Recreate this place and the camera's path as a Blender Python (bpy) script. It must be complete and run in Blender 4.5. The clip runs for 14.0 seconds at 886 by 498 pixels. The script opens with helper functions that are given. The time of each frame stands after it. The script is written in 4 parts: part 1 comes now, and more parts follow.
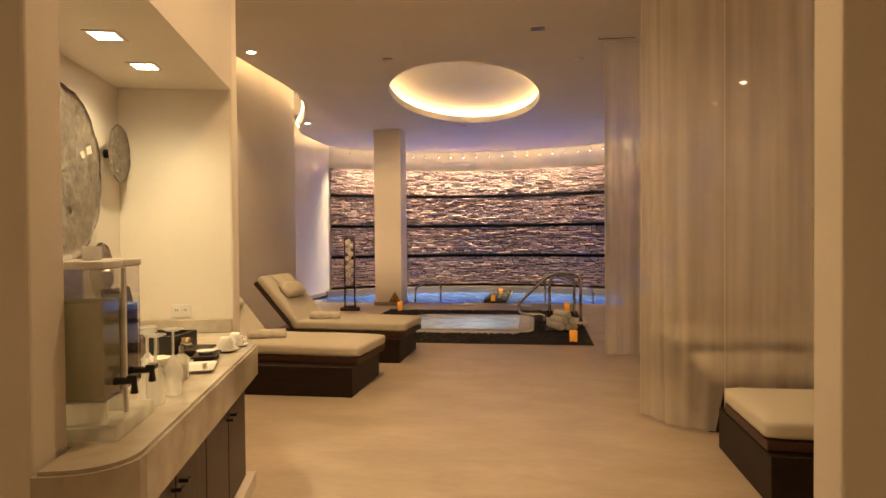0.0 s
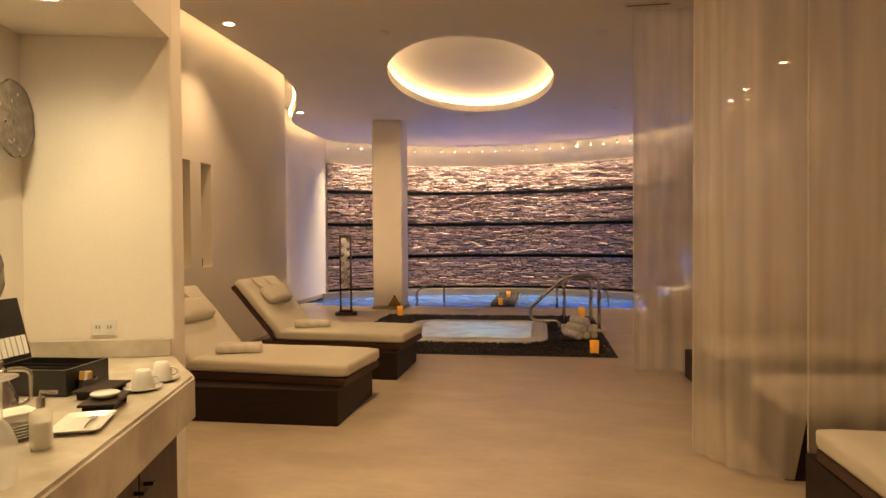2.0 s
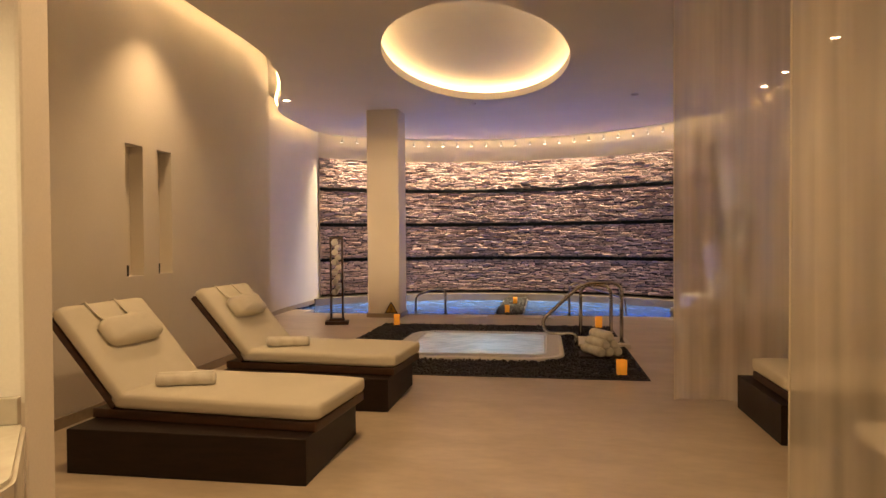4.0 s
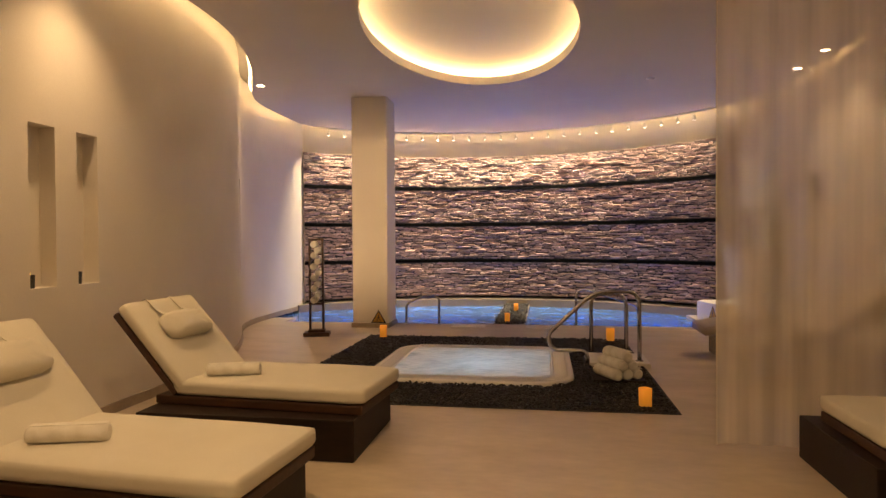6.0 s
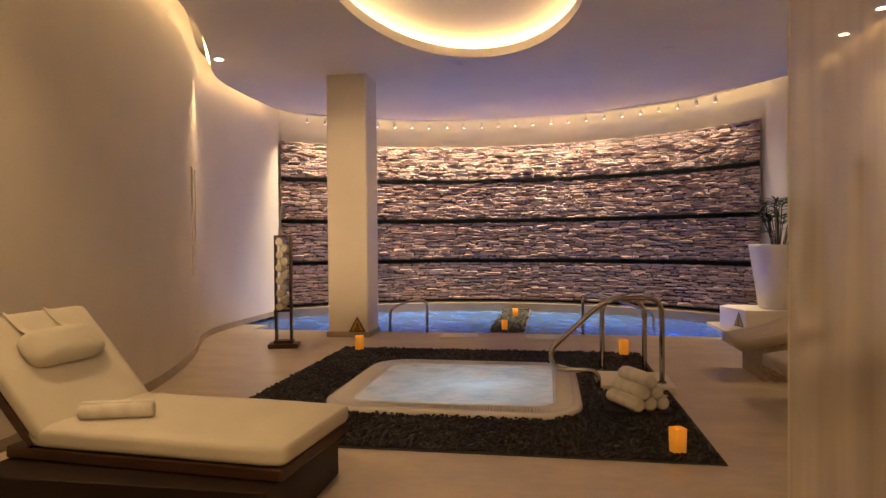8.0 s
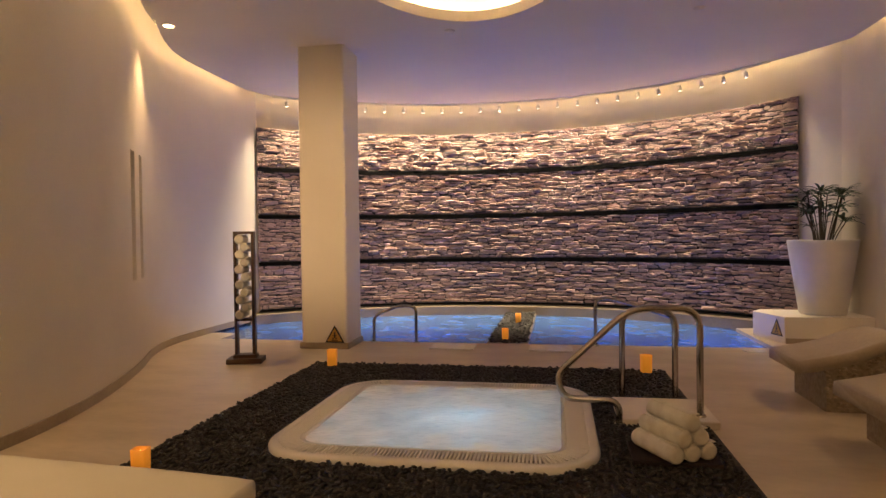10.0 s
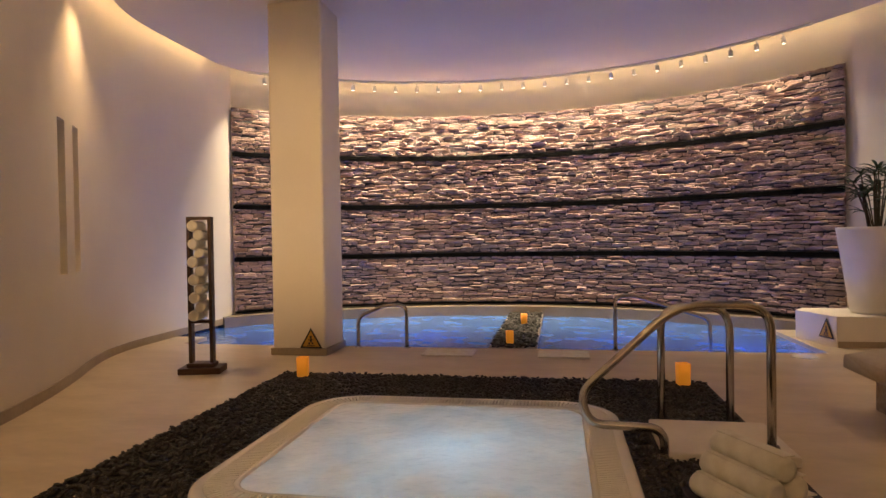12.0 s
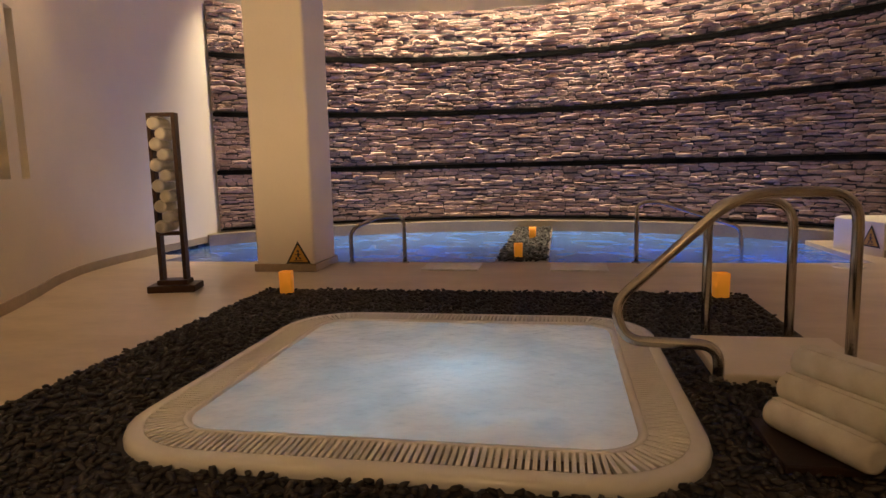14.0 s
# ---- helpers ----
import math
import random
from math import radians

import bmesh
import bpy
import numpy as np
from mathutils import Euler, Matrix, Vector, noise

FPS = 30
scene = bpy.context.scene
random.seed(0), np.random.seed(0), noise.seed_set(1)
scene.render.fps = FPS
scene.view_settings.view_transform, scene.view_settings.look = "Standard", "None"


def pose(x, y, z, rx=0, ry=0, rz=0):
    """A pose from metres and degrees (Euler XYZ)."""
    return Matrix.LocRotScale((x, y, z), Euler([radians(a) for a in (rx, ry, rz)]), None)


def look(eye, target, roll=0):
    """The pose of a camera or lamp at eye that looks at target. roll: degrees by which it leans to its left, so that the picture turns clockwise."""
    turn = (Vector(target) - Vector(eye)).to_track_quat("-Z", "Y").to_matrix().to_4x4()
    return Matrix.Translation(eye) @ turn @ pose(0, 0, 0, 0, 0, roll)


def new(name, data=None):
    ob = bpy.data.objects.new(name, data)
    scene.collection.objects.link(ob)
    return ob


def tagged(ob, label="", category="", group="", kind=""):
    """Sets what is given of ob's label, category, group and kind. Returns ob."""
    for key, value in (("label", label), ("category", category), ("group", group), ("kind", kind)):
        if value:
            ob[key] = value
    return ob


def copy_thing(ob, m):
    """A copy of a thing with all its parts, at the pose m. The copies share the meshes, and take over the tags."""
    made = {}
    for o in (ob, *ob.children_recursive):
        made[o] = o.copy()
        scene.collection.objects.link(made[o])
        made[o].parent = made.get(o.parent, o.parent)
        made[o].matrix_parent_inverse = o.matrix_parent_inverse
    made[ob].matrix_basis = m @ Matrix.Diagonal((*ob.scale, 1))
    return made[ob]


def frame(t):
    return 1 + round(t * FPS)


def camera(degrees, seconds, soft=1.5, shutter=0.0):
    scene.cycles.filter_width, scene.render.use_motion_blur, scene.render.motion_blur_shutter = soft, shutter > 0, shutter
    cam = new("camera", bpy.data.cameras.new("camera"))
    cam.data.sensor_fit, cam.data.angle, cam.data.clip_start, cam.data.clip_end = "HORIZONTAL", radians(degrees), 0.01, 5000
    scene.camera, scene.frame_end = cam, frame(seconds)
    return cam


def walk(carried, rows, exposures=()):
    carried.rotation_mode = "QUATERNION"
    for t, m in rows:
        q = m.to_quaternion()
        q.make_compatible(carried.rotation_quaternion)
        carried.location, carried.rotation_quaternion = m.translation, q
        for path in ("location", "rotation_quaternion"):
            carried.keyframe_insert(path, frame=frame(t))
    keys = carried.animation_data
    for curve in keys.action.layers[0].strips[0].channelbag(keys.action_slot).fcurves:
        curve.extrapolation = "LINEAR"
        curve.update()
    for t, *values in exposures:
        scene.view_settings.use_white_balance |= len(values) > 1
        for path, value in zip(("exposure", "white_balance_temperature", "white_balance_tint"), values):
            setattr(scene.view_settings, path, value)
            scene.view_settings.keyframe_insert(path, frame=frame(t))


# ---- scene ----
cam = camera(69.7, 14.0)
METRES, EYE, TILT, LEAN, TURN = 8.0, 1.5, 0.0, 0.0, 8.6
ROWS = [
    (0.0, 0.0, 0.0, 0.0, -0.01, -1.01, 0.49),
    (0.5, -0.0019, 0.0275, -0.0007, -0.03, -1.01, 0.39),
    (1.0, -0.0061, 0.0598, -0.0014, 0.06, -1.02, 0.39),
    (1.5, -0.0056, 0.0924, -0.0035, 0.21, -0.99, 0.42),
    (2.0, -0.001, 0.1274, -0.0036, 0.29, -0.99, 0.45),
    (2.5, -0.0003, 0.1628, -0.005, 0.28, -0.96, 0.46),
    (3.0, -0.0029, 0.199, -0.0044, 0.3, -0.95, 0.42),
    (5.5, 0.0113, 0.3847, -0.0007, 0.58, -0.87, 0.46),
    (6.0, 0.0142, 0.4208, -0.0004, 0.5, -0.89, 0.4),
    (6.5, 0.0176, 0.4606, -0.0013, 0.56, -0.94, 0.4),
    (7.0, 0.0251, 0.5019, -0.0022, 0.74, -0.95, 0.49),
    (7.5, 0.0335, 0.5454, -0.0047, 0.74, -0.89, 0.45),
    (8.0, 0.0423, 0.5874, -0.0067, 0.83, -0.86, 0.47),
    (10.5, 0.0731, 0.7859, -0.0124, 1.53, -1.05, 0.71),
    (11.0, 0.0728, 0.8239, -0.0166, 1.48, -1.02, 0.67),
    (11.5, 0.073, 0.8601, -0.0218, 1.57, -0.96, 0.75),
    (12.0, 0.0743, 0.8941, -0.0291, 1.65, -0.9, 0.89),
    (12.5, 0.0744, 0.9254, -0.0375, 1.63, -1.61, 0.98),
    (13.0, 0.0722, 0.955, -0.0476, 1.66, -3.79, 1.16),
    (13.5, 0.0712, 0.985, -0.0575, 1.73, -7.4, 1.45),
    (14.0, 0.0714, 0.9872, -0.058, 1.74, -7.65, 1.48),
]
walk(cam, [(t, pose(0, 0, EYE, TILT, LEAN, TURN) @ pose(METRES * x, METRES * y, METRES * z, 90 + pitch, roll, yaw)) for t, x, y, z, yaw, pitch, roll in ROWS],
     [(0.0, 1.12), (3.0, 1.02), (6.0, 0.96), (8.0, 0.92), (12.5, 0.82), (14.0, 0.62)])


# ---------- world and large lights ----------
world = bpy.data.worlds.new("world")
scene.world = world
world.use_nodes = True
world.node_tree.nodes["Background"].inputs[0].default_value = (0.02, 0.018, 0.02, 1)
world.node_tree.nodes["Background"].inputs[1].default_value = 0.3

WARM = (1.0, 0.64, 0.31)
CX, CY = -1.47, 12.38          # centre of the curved stone wall
ROOM_H = 3.91


def spot(x, y, z, tx, ty, tz, watts, degrees=70, blend=0.6, size=0.04, colour=WARM):
    data = bpy.data.lights.new("spot", "SPOT")
    data.energy, data.color, data.spot_size, data.spot_blend, data.shadow_soft_size = watts, colour, radians(degrees), blend, size
    ob = new("spot", data)
    ob.matrix_world = look((x, y, z), (tx, ty, tz))
    return ob


def bulb(x, y, z, watts, colour, size=0.08):
    data = bpy.data.lights.new("bulb", "POINT")
    data.energy, data.color, data.shadow_soft_size = watts, colour, size
    ob = new("bulb", data)
    ob.location = (x, y, z)
    return ob


# recessed ceiling lights; last three are unseen, added to brighten aisle and lobby
DOWNLIGHTS = [(-3.65, 7.78, 80), (-4.76, 12.74, 80), (3.2, 10.66, 28), (3.2, 12.3, 50), (3.2, 13.2, 30), (2.7, 4.75, 14), (-1.3, 5.3, 125), (-0.8, 2.9, 72), (0.0, -1.2, 50)]
for dx, dy, dw in DOWNLIGHTS:
    spot(dx, dy, ROOM_H - 0.03, dx, dy, 0, dw, 165 if dy < 6 else 95, 1.0, 0.06)
# fill spot added to brighten the column's front, no such fixture known
spot(-1.3, 5.3, ROOM_H - 0.05, -3.35, 13.8, 1.9, 880, 22, 0.9, 0.06)
# two square lights over the counter
NOOK = pose(-1.67, 3.6, 0, 0, 0, 15.4)
for ly in (-0.63, -0.07):
    p = NOOK @ Vector((-0.6, ly, 2.485))
    spot(p.x, p.y, p.z, p.x, p.y, 0, 29, 150, 1.0, 0.06, (1.0, 0.78, 0.42))
# track lights over the stone wall
TRACK = []
for i in range(24):
    a = radians(44 + i * 3.75)
    TRACK.append(a)
    spot(CX + 5.42 * math.cos(a), CY + 5.42 * math.sin(a), 3.74, CX + 5.85 * math.cos(a), CY + 5.85 * math.sin(a), 1.1, 62 if i < 6 else 112, 105, 0.9, 0.025, (1.0, 0.79, 0.49))
# underwater lamps
for x, y in ((-3.9, 15.3), (-2.2, 15.6), (0.3, 15.6), (1.6, 15.1)):
    bulb(x, y, -0.4, 14, (0.16, 0.31, 1.0), 0.12)
bulb(-1.1, 10.8, -0.3, 7.5, (0.4, 0.7, 1.0), 0.1)

# ---------- materials ----------


def mat(name, base, rough=0.5, metal=0.0, second=None, scale=4.0, fine=60.0, bump=0.1, fine_mix=0.15, spec=0.5, stretch=(1, 1, 1), vary=0.0, detail=6.0, coat=0.0):
    """A surface with colour variation at two scales and fine relief."""
    m = bpy.data.materials.new(name)
    m.use_nodes = True
    nt = m.node_tree
    b = nt.nodes["Principled BSDF"]
    tc = nt.nodes.new("ShaderNodeTexCoord")
    mp = nt.nodes.new("ShaderNodeMapping")
    mp.inputs["Scale"].default_value = stretch
    mp.inputs["Location"].default_value = (3.7, 1.3, 0.37)
    mp.inputs["Rotation"].default_value = (0.21, 0.13, 0.4)
    nt.links.new(tc.outputs["Object"], mp.inputs[0])
    n1, n2 = nt.nodes.new("ShaderNodeTexNoise"), nt.nodes.new("ShaderNodeTexNoise")
    n1.inputs["Scale"].default_value, n1.inputs["Detail"].default_value = scale, detail
    n2.inputs["Scale"].default_value, n2.inputs["Detail"].default_value = fine, 3.0
    for n in (n1, n2):
        nt.links.new(mp.outputs[0], n.inputs["Vector"])
    second = second or tuple(c * 0.82 for c in base)
    ramp = nt.nodes.new("ShaderNodeMapRange")
    ramp.interpolation_type = "SMOOTHSTEP"
    ramp.inputs[1].default_value, ramp.inputs[2].default_value = 0.25, 0.75
    nt.links.new(n1.outputs[0], ramp.inputs[0])
    mx = nt.nodes.new("ShaderNodeMix")
    mx.data_type = "RGBA"
    nt.links.new(ramp.outputs[0], mx.inputs[0])
    mx.inputs[6].default_value, mx.inputs[7].default_value = (*base, 1), (*second, 1)
    mf = nt.nodes.new("ShaderNodeMix")
    mf.data_type, mf.blend_type = "RGBA", "MULTIPLY"
    mf.inputs[0].default_value = fine_mix * 2
    nt.links.new(mx.outputs[2], mf.inputs[6])
    nt.links.new(n2.outputs[0], mf.inputs[7])
    out = mf.outputs[2]
    if vary:
        oi, geo, add, hsv = nt.nodes.new("ShaderNodeObjectInfo"), nt.nodes.new("ShaderNodeNewGeometry"), nt.nodes.new("ShaderNodeMath"), nt.nodes.new("ShaderNodeHueSaturation")
        nt.links.new(oi.outputs["Random"], add.inputs[0])
        nt.links.new(geo.outputs["Random Per Island"], add.inputs[1])
        fr, mr = nt.nodes.new("ShaderNodeMath"), nt.nodes.new("ShaderNodeMapRange")
        fr.operation = "FRACT"
        nt.links.new(add.outputs[0], fr.inputs[0])
        nt.links.new(fr.outputs[0], mr.inputs[0])
        mr.inputs[3].default_value, mr.inputs[4].default_value = 1 - vary, 1 + vary
        nt.links.new(mr.outputs[0], hsv.inputs["Value"])
        nt.links.new(out, hsv.inputs["Color"])
        out = hsv.outputs[0]
    nt.links.new(out, b.inputs["Base Color"])
    rr_ = nt.nodes.new("ShaderNodeMapRange")
    rr_.inputs[3].default_value, rr_.inputs[4].default_value = max(rough - 0.01, 0.02), min(rough + 0.01, 1)
    nt.links.new(n1.outputs[0], rr_.inputs[0])
    nt.links.new(rr_.outputs[0], b.inputs["Roughness"])
    b.inputs["Metallic"].default_value = metal
    b.inputs["Specular IOR Level"].default_value = spec
    b.inputs["Coat Weight"].default_value = coat
    if bump:
        bp = nt.nodes.new("ShaderNodeBump")
        bp.inputs["Strength"].default_value, bp.inputs["Distance"].default_value = bump, 0.01
        nt.links.new(n2.outputs[0], bp.inputs["Height"])
        nt.links.new(bp.outputs[0], b.inputs["Normal"])
    return m


def glow(name, colour, strength):
    m = bpy.data.materials.new(name)
    m.use_nodes = True
    b = m.node_tree.nodes["Principled BSDF"]
    b.inputs["Base Color"].default_value = (*colour, 1)
    b.inputs["Emission Color"].default_value = (*colour, 1)
    b.inputs["Emission Strength"].default_value = strength
    return m


def water(name, tint, foam_glow=0.0, wave=6.0, strength=0.25, froth_glow=None):
    """A still surface: tinted, clear, glossy, with drifting foam or a painted lamp glow where asked."""
    m = bpy.data.materials.new(name)
    m.use_nodes = True
    nt = m.node_tree
    nt.nodes.remove(nt.nodes["Principled BSDF"])
    out = nt.nodes["Material Output"]
    tr, gl, mx, fr = [nt.nodes.new("ShaderNode" + k) for k in ("BsdfTransparent", "BsdfGlossy", "MixShader", "Fresnel")]
    tr.inputs[0].default_value = (*tint, 1)
    gl.inputs["Roughness"].default_value = 0.08
    fr.inputs[0].default_value = 1.33
    no, bp, tc = [nt.nodes.new("ShaderNode" + k) for k in ("TexNoise", "Bump", "TexCoord")]
    no.inputs["Scale"].default_value, no.inputs["Detail"].default_value = wave, 4
    nt.links.new(tc.outputs["Object"], no.inputs["Vector"])
    bp.inputs["Strength"].default_value, bp.inputs["Distance"].default_value = strength, 0.05
    nt.links.new(no.outputs[0], bp.inputs["Height"])
    nt.links.new(bp.outputs[0], gl.inputs["Normal"])
    nt.links.new(bp.outputs[0], fr.inputs["Normal"])
    body = tr.outputs[0]
    if foam_glow:
        df, tl, m1, m2 = [nt.nodes.new("ShaderNode" + k) for k in ("BsdfDiffuse", "BsdfTranslucent", "MixShader", "MixShader")]
        df.inputs[0].default_value = tl.inputs[0].default_value = (*(froth_glow or tint), 1)
        m1.inputs[0].default_value = 0.2
        nt.links.new(df.outputs[0], m1.inputs[1])
        nt.links.new(tl.outputs[0], m1.inputs[2])
        n3, mr = nt.nodes.new("ShaderNodeTexNoise"), nt.nodes.new("ShaderNodeMapRange")
        n3.inputs["Scale"].default_value, n3.inputs["Detail"].default_value = 3.0, 5
        nt.links.new(tc.outputs["Object"], n3.inputs["Vector"])
        mr.inputs[1].default_value, mr.inputs[2].default_value, mr.inputs[3].default_value, mr.inputs[4].default_value = 0.35, 0.65, foam_glow - 0.25, foam_glow + 0.1
        nt.links.new(n3.outputs[0], mr.inputs[0])
        nt.links.new(mr.outputs[0], m2.inputs[0])
        nt.links.new(tr.outputs[0], m2.inputs[1])
        nt.links.new(m1.outputs[0], m2.inputs[2])
        body = m2.outputs[0]
    half = nt.nodes.new("ShaderNodeMath")
    half.operation = "MULTIPLY"
    half.inputs[1].default_value = 0.45
    nt.links.new(fr.outputs[0], half.inputs[0])
    nt.links.new(half.outputs[0], mx.inputs[0])
    nt.links.new(body, mx.inputs[1])
    nt.links.new(gl.outputs[0], mx.inputs[2])
    nt.links.new(mx.outputs[0], out.inputs[0])
    return m


def sheer(name, colour, clear):
    """Thin woven voile: partly clear, lit from both sides."""
    m = bpy.data.materials.new(name)
    m.use_nodes = True
    nt = m.node_tree
    nt.nodes.remove(nt.nodes["Principled BSDF"])
    tr, df, tl, m1, m2, no, mr, tc, mp = [nt.nodes.new("ShaderNode" + k) for k in ("BsdfTransparent", "BsdfDiffuse", "BsdfTranslucent", "MixShader", "MixShader", "TexNoise", "MapRange", "TexCoord", "Mapping")]
    df.inputs[0].default_value = tl.inputs[0].default_value = (*colour, 1)
    m1.inputs[0].default_value = 0.5
    nt.links.new(df.outputs[0], m1.inputs[1])
    nt.links.new(tl.outputs[0], m1.inputs[2])
    mp.inputs["Scale"].default_value = (9, 9, 0.3)
    nt.links.new(tc.outputs["Object"], mp.inputs[0])
    nt.links.new(mp.outputs[0], no.inputs["Vector"])
    no.inputs["Scale"].default_value = 1.0
    mr.inputs[1].default_value, mr.inputs[2].default_value, mr.inputs[3].default_value, mr.inputs[4].default_value = 0.3, 0.7, 1 - clear - 0.08, 1 - clear + 0.12
    nt.links.new(no.outputs[0], mr.inputs[0])
    nt.links.new(mr.outputs[0], m2.inputs[0])
    nt.links.new(tr.outputs[0], m2.inputs[1])
    nt.links.new(m1.outputs[0], m2.inputs[2])
    nt.links.new(m2.outputs[0], nt.nodes["Material Output"].inputs[0])
    return m


def glass(name, tint=(1, 1, 1), fac=0.12):
    m = bpy.data.materials.new(name)
    m.use_nodes = True
    nt = m.node_tree
    nt.nodes.remove(nt.nodes["Principled BSDF"])
    tr, gl, mx, fr, ad = [nt.nodes.new("ShaderNode" + k) for k in ("BsdfTransparent", "BsdfGlossy", "MixShader", "Fresnel", "Math")]
    tr.inputs[0].default_value = (*tint, 1)
    gl.inputs["Roughness"].default_value = 0.04
    fr.inputs[0].default_value = 1.5
    ad.inputs[1].default_value = fac
    nt.links.new(fr.outputs[0], ad.inputs[0])
    nt.links.new(ad.outputs[0], mx.inputs[0])
    nt.links.new(tr.outputs[0], mx.inputs[1])
    nt.links.new(gl.outputs[0], mx.inputs[2])
    nt.links.new(mx.outputs[0], nt.nodes["Material Output"].inputs[0])
    return m


M_WALL = mat("plaster", (0.80, 0.74, 0.66), 0.7, second=(0.75, 0.69, 0.61), scale=1.2, fine=90, bump=0.06, fine_mix=0.05, spec=0.3)
M_CEIL = mat("ceiling_paint", (0.78, 0.73, 0.67), 0.8, second=(0.74, 0.69, 0.63), scale=0.8, fine=80, bump=0.03, fine_mix=0.04, spec=0.2)
M_FLOOR = mat("travertine", (0.66, 0.55, 0.42), 0.3, second=(0.53, 0.43, 0.315), scale=1.5, fine=9, bump=0.0, fine_mix=0.12, detail=9, stretch=(1, 2.2, 1))
M_SKIRT = mat("skirting_stone", (0.45, 0.36, 0.26), 0.35, scale=3, fine=40, bump=0.03)
M_STONE = mat("ledger_stone", (0.58, 0.42, 0.37), 0.65, second=(0.42, 0.295, 0.265), scale=7, fine=45, bump=0.6, fine_mix=0.3, vary=0.25, spec=0.3)
M_GAP = mat("dark_joint", (0.05, 0.045, 0.05), 0.8, scale=8)
M_BAR = mat("black_bar", (0.005, 0.0045, 0.005), 0.9, scale=6, spec=0.05)
M_LEDGE = mat("ledge_stone", (0.30, 0.24, 0.18), 0.35, scale=3, fine=40, bump=0.04)
M_POOL = mat("pool_tile", (0.30, 0.45, 0.78), 0.3, second=(0.22, 0.38, 0.74), scale=3, fine=30, bump=0.03)
M_SLAB = mat("pale_stone", (0.50, 0.42, 0.32), 0.4, second=(0.42, 0.34, 0.25), scale=3, fine=40, bump=0.04)
M_PEBBLE = mat("black_pebble", (0.034, 0.027, 0.024), 0.55, second=(0.016, 0.013, 0.012), scale=9, fine=50, bump=0.1, vary=0.7)
M_TUB = mat("tub_acrylic", (0.78, 0.76, 0.72), 0.25, second=(0.74, 0.72, 0.68), scale=2, fine=30, bump=0.0, fine_mix=0.03)
# shade beneath the tub's slats, put into the channel colour
M_CHANNEL = mat("channel_shade_grey", (0.22, 0.19, 0.16), 0.5, scale=4)
M_STEP = mat("white_stone", (0.78, 0.71, 0.62), 0.4, second=(0.72, 0.65, 0.56), scale=4, fine=40, bump=0.03, fine_mix=0.05)
M_STEEL = mat("brushed_steel", (0.62, 0.58, 0.53), 0.25, 1.0, scale=6, fine=120, bump=0.05)
M_BASE = mat("espresso_wood", (0.026, 0.013, 0.008), 0.5, second=(0.016, 0.008, 0.006), scale=5, fine=60, bump=0.1, spec=0.25, stretch=(1, 6, 6))
M_TRAY = mat("walnut_wood", (0.085, 0.036, 0.017), 0.45, second=(0.05, 0.022, 0.012), scale=5, fine=60, bump=0.1, stretch=(1, 7, 7))
M_PAD = mat("cream_canvas", (0.74, 0.69, 0.58), 0.85, second=(0.7, 0.65, 0.54), scale=3, fine=220, bump=0.15, fine_mix=0.08, spec=0.2)
M_TERRY = mat("white_terry", (0.85, 0.82, 0.75), 0.95, second=(0.72, 0.68, 0.6), scale=14, fine=260, bump=0.35, fine_mix=0.06, spec=0.1)
M_MARBLE = mat("cream_marble", (0.66, 0.60, 0.50), 0.18, second=(0.44, 0.38, 0.30), scale=3.5, fine=22, bump=0.0, fine_mix=0.1, detail=10)
M_CAB = mat("cabinet_wood", (0.085, 0.042, 0.022), 0.5, second=(0.05, 0.024, 0.013), scale=4, fine=50, bump=0.1, stretch=(6, 6, 1))
M_BLACK = mat("black_lacquer", (0.02, 0.018, 0.016), 0.35, scale=6)
M_CHINA = mat("white_china", (0.82, 0.8, 0.75), 0.15, scale=3, fine_mix=0.02, bump=0)
M_DISC = mat("hammered_pewter", (0.55, 0.47, 0.40), 0.5, 0.12, second=(0.42, 0.36, 0.30), scale=9, fine=25, bump=0.8, fine_mix=0.3)
M_SHEER = sheer("voile", (0.92, 0.86, 0.76), 0.46)
M_GLASS = glass("clear_glass")
M_ACRYL = sheer("frosted_acrylic", (0.86, 0.85, 0.76), 0.62)
# clear flutes; the white share paints in the highlights of the glass
M_FLUTE = sheer("flute_glass_glint", (0.95, 0.95, 0.92), 0.66)
M_TEA = mat("dark_tea", (0.05, 0.035, 0.02), 0.2, scale=3, bump=0)
M_LEMON = sheer("pale_drink", (0.86, 0.84, 0.68), 0.14)
M_POT = mat("white_planter", (0.78, 0.75, 0.72), 0.35, scale=2, fine_mix=0.03, bump=0.02)
M_LEAF = mat("palm_leaf", (0.05, 0.09, 0.03), 0.45, second=(0.03, 0.06, 0.02), scale=8, vary=0.4)
M_STEM = mat("palm_stem", (0.09, 0.07, 0.04), 0.7, scale=12, bump=0.4)
M_MOSAIC = mat("pebble_mosaic", (0.55, 0.45, 0.33), 0.5, second=(0.34, 0.26, 0.18), scale=30, fine=60, bump=0.8, fine_mix=0.3)
M_YELLOW = mat("sign_yellow", (0.62, 0.33, 0.05), 0.5, scale=4, bump=0)
M_WAX = glow("candle_wax", (1.0, 0.36, 0.03), 0.15)
M_FLAME = glow("candle_core", (1.0, 0.5, 0.1), 3)
M_COVE = glow("cove_strip", (1.0, 0.72, 0.34), 13)
M_COVE_SOFT = glow("cove_strip_soft", (1.0, 0.66, 0.30), 7)
M_RING = glow("ring_strip", (1.0, 0.70, 0.34), 15)
M_LAMP = glow("lamp_face", (1.0, 0.8, 0.55), 9)
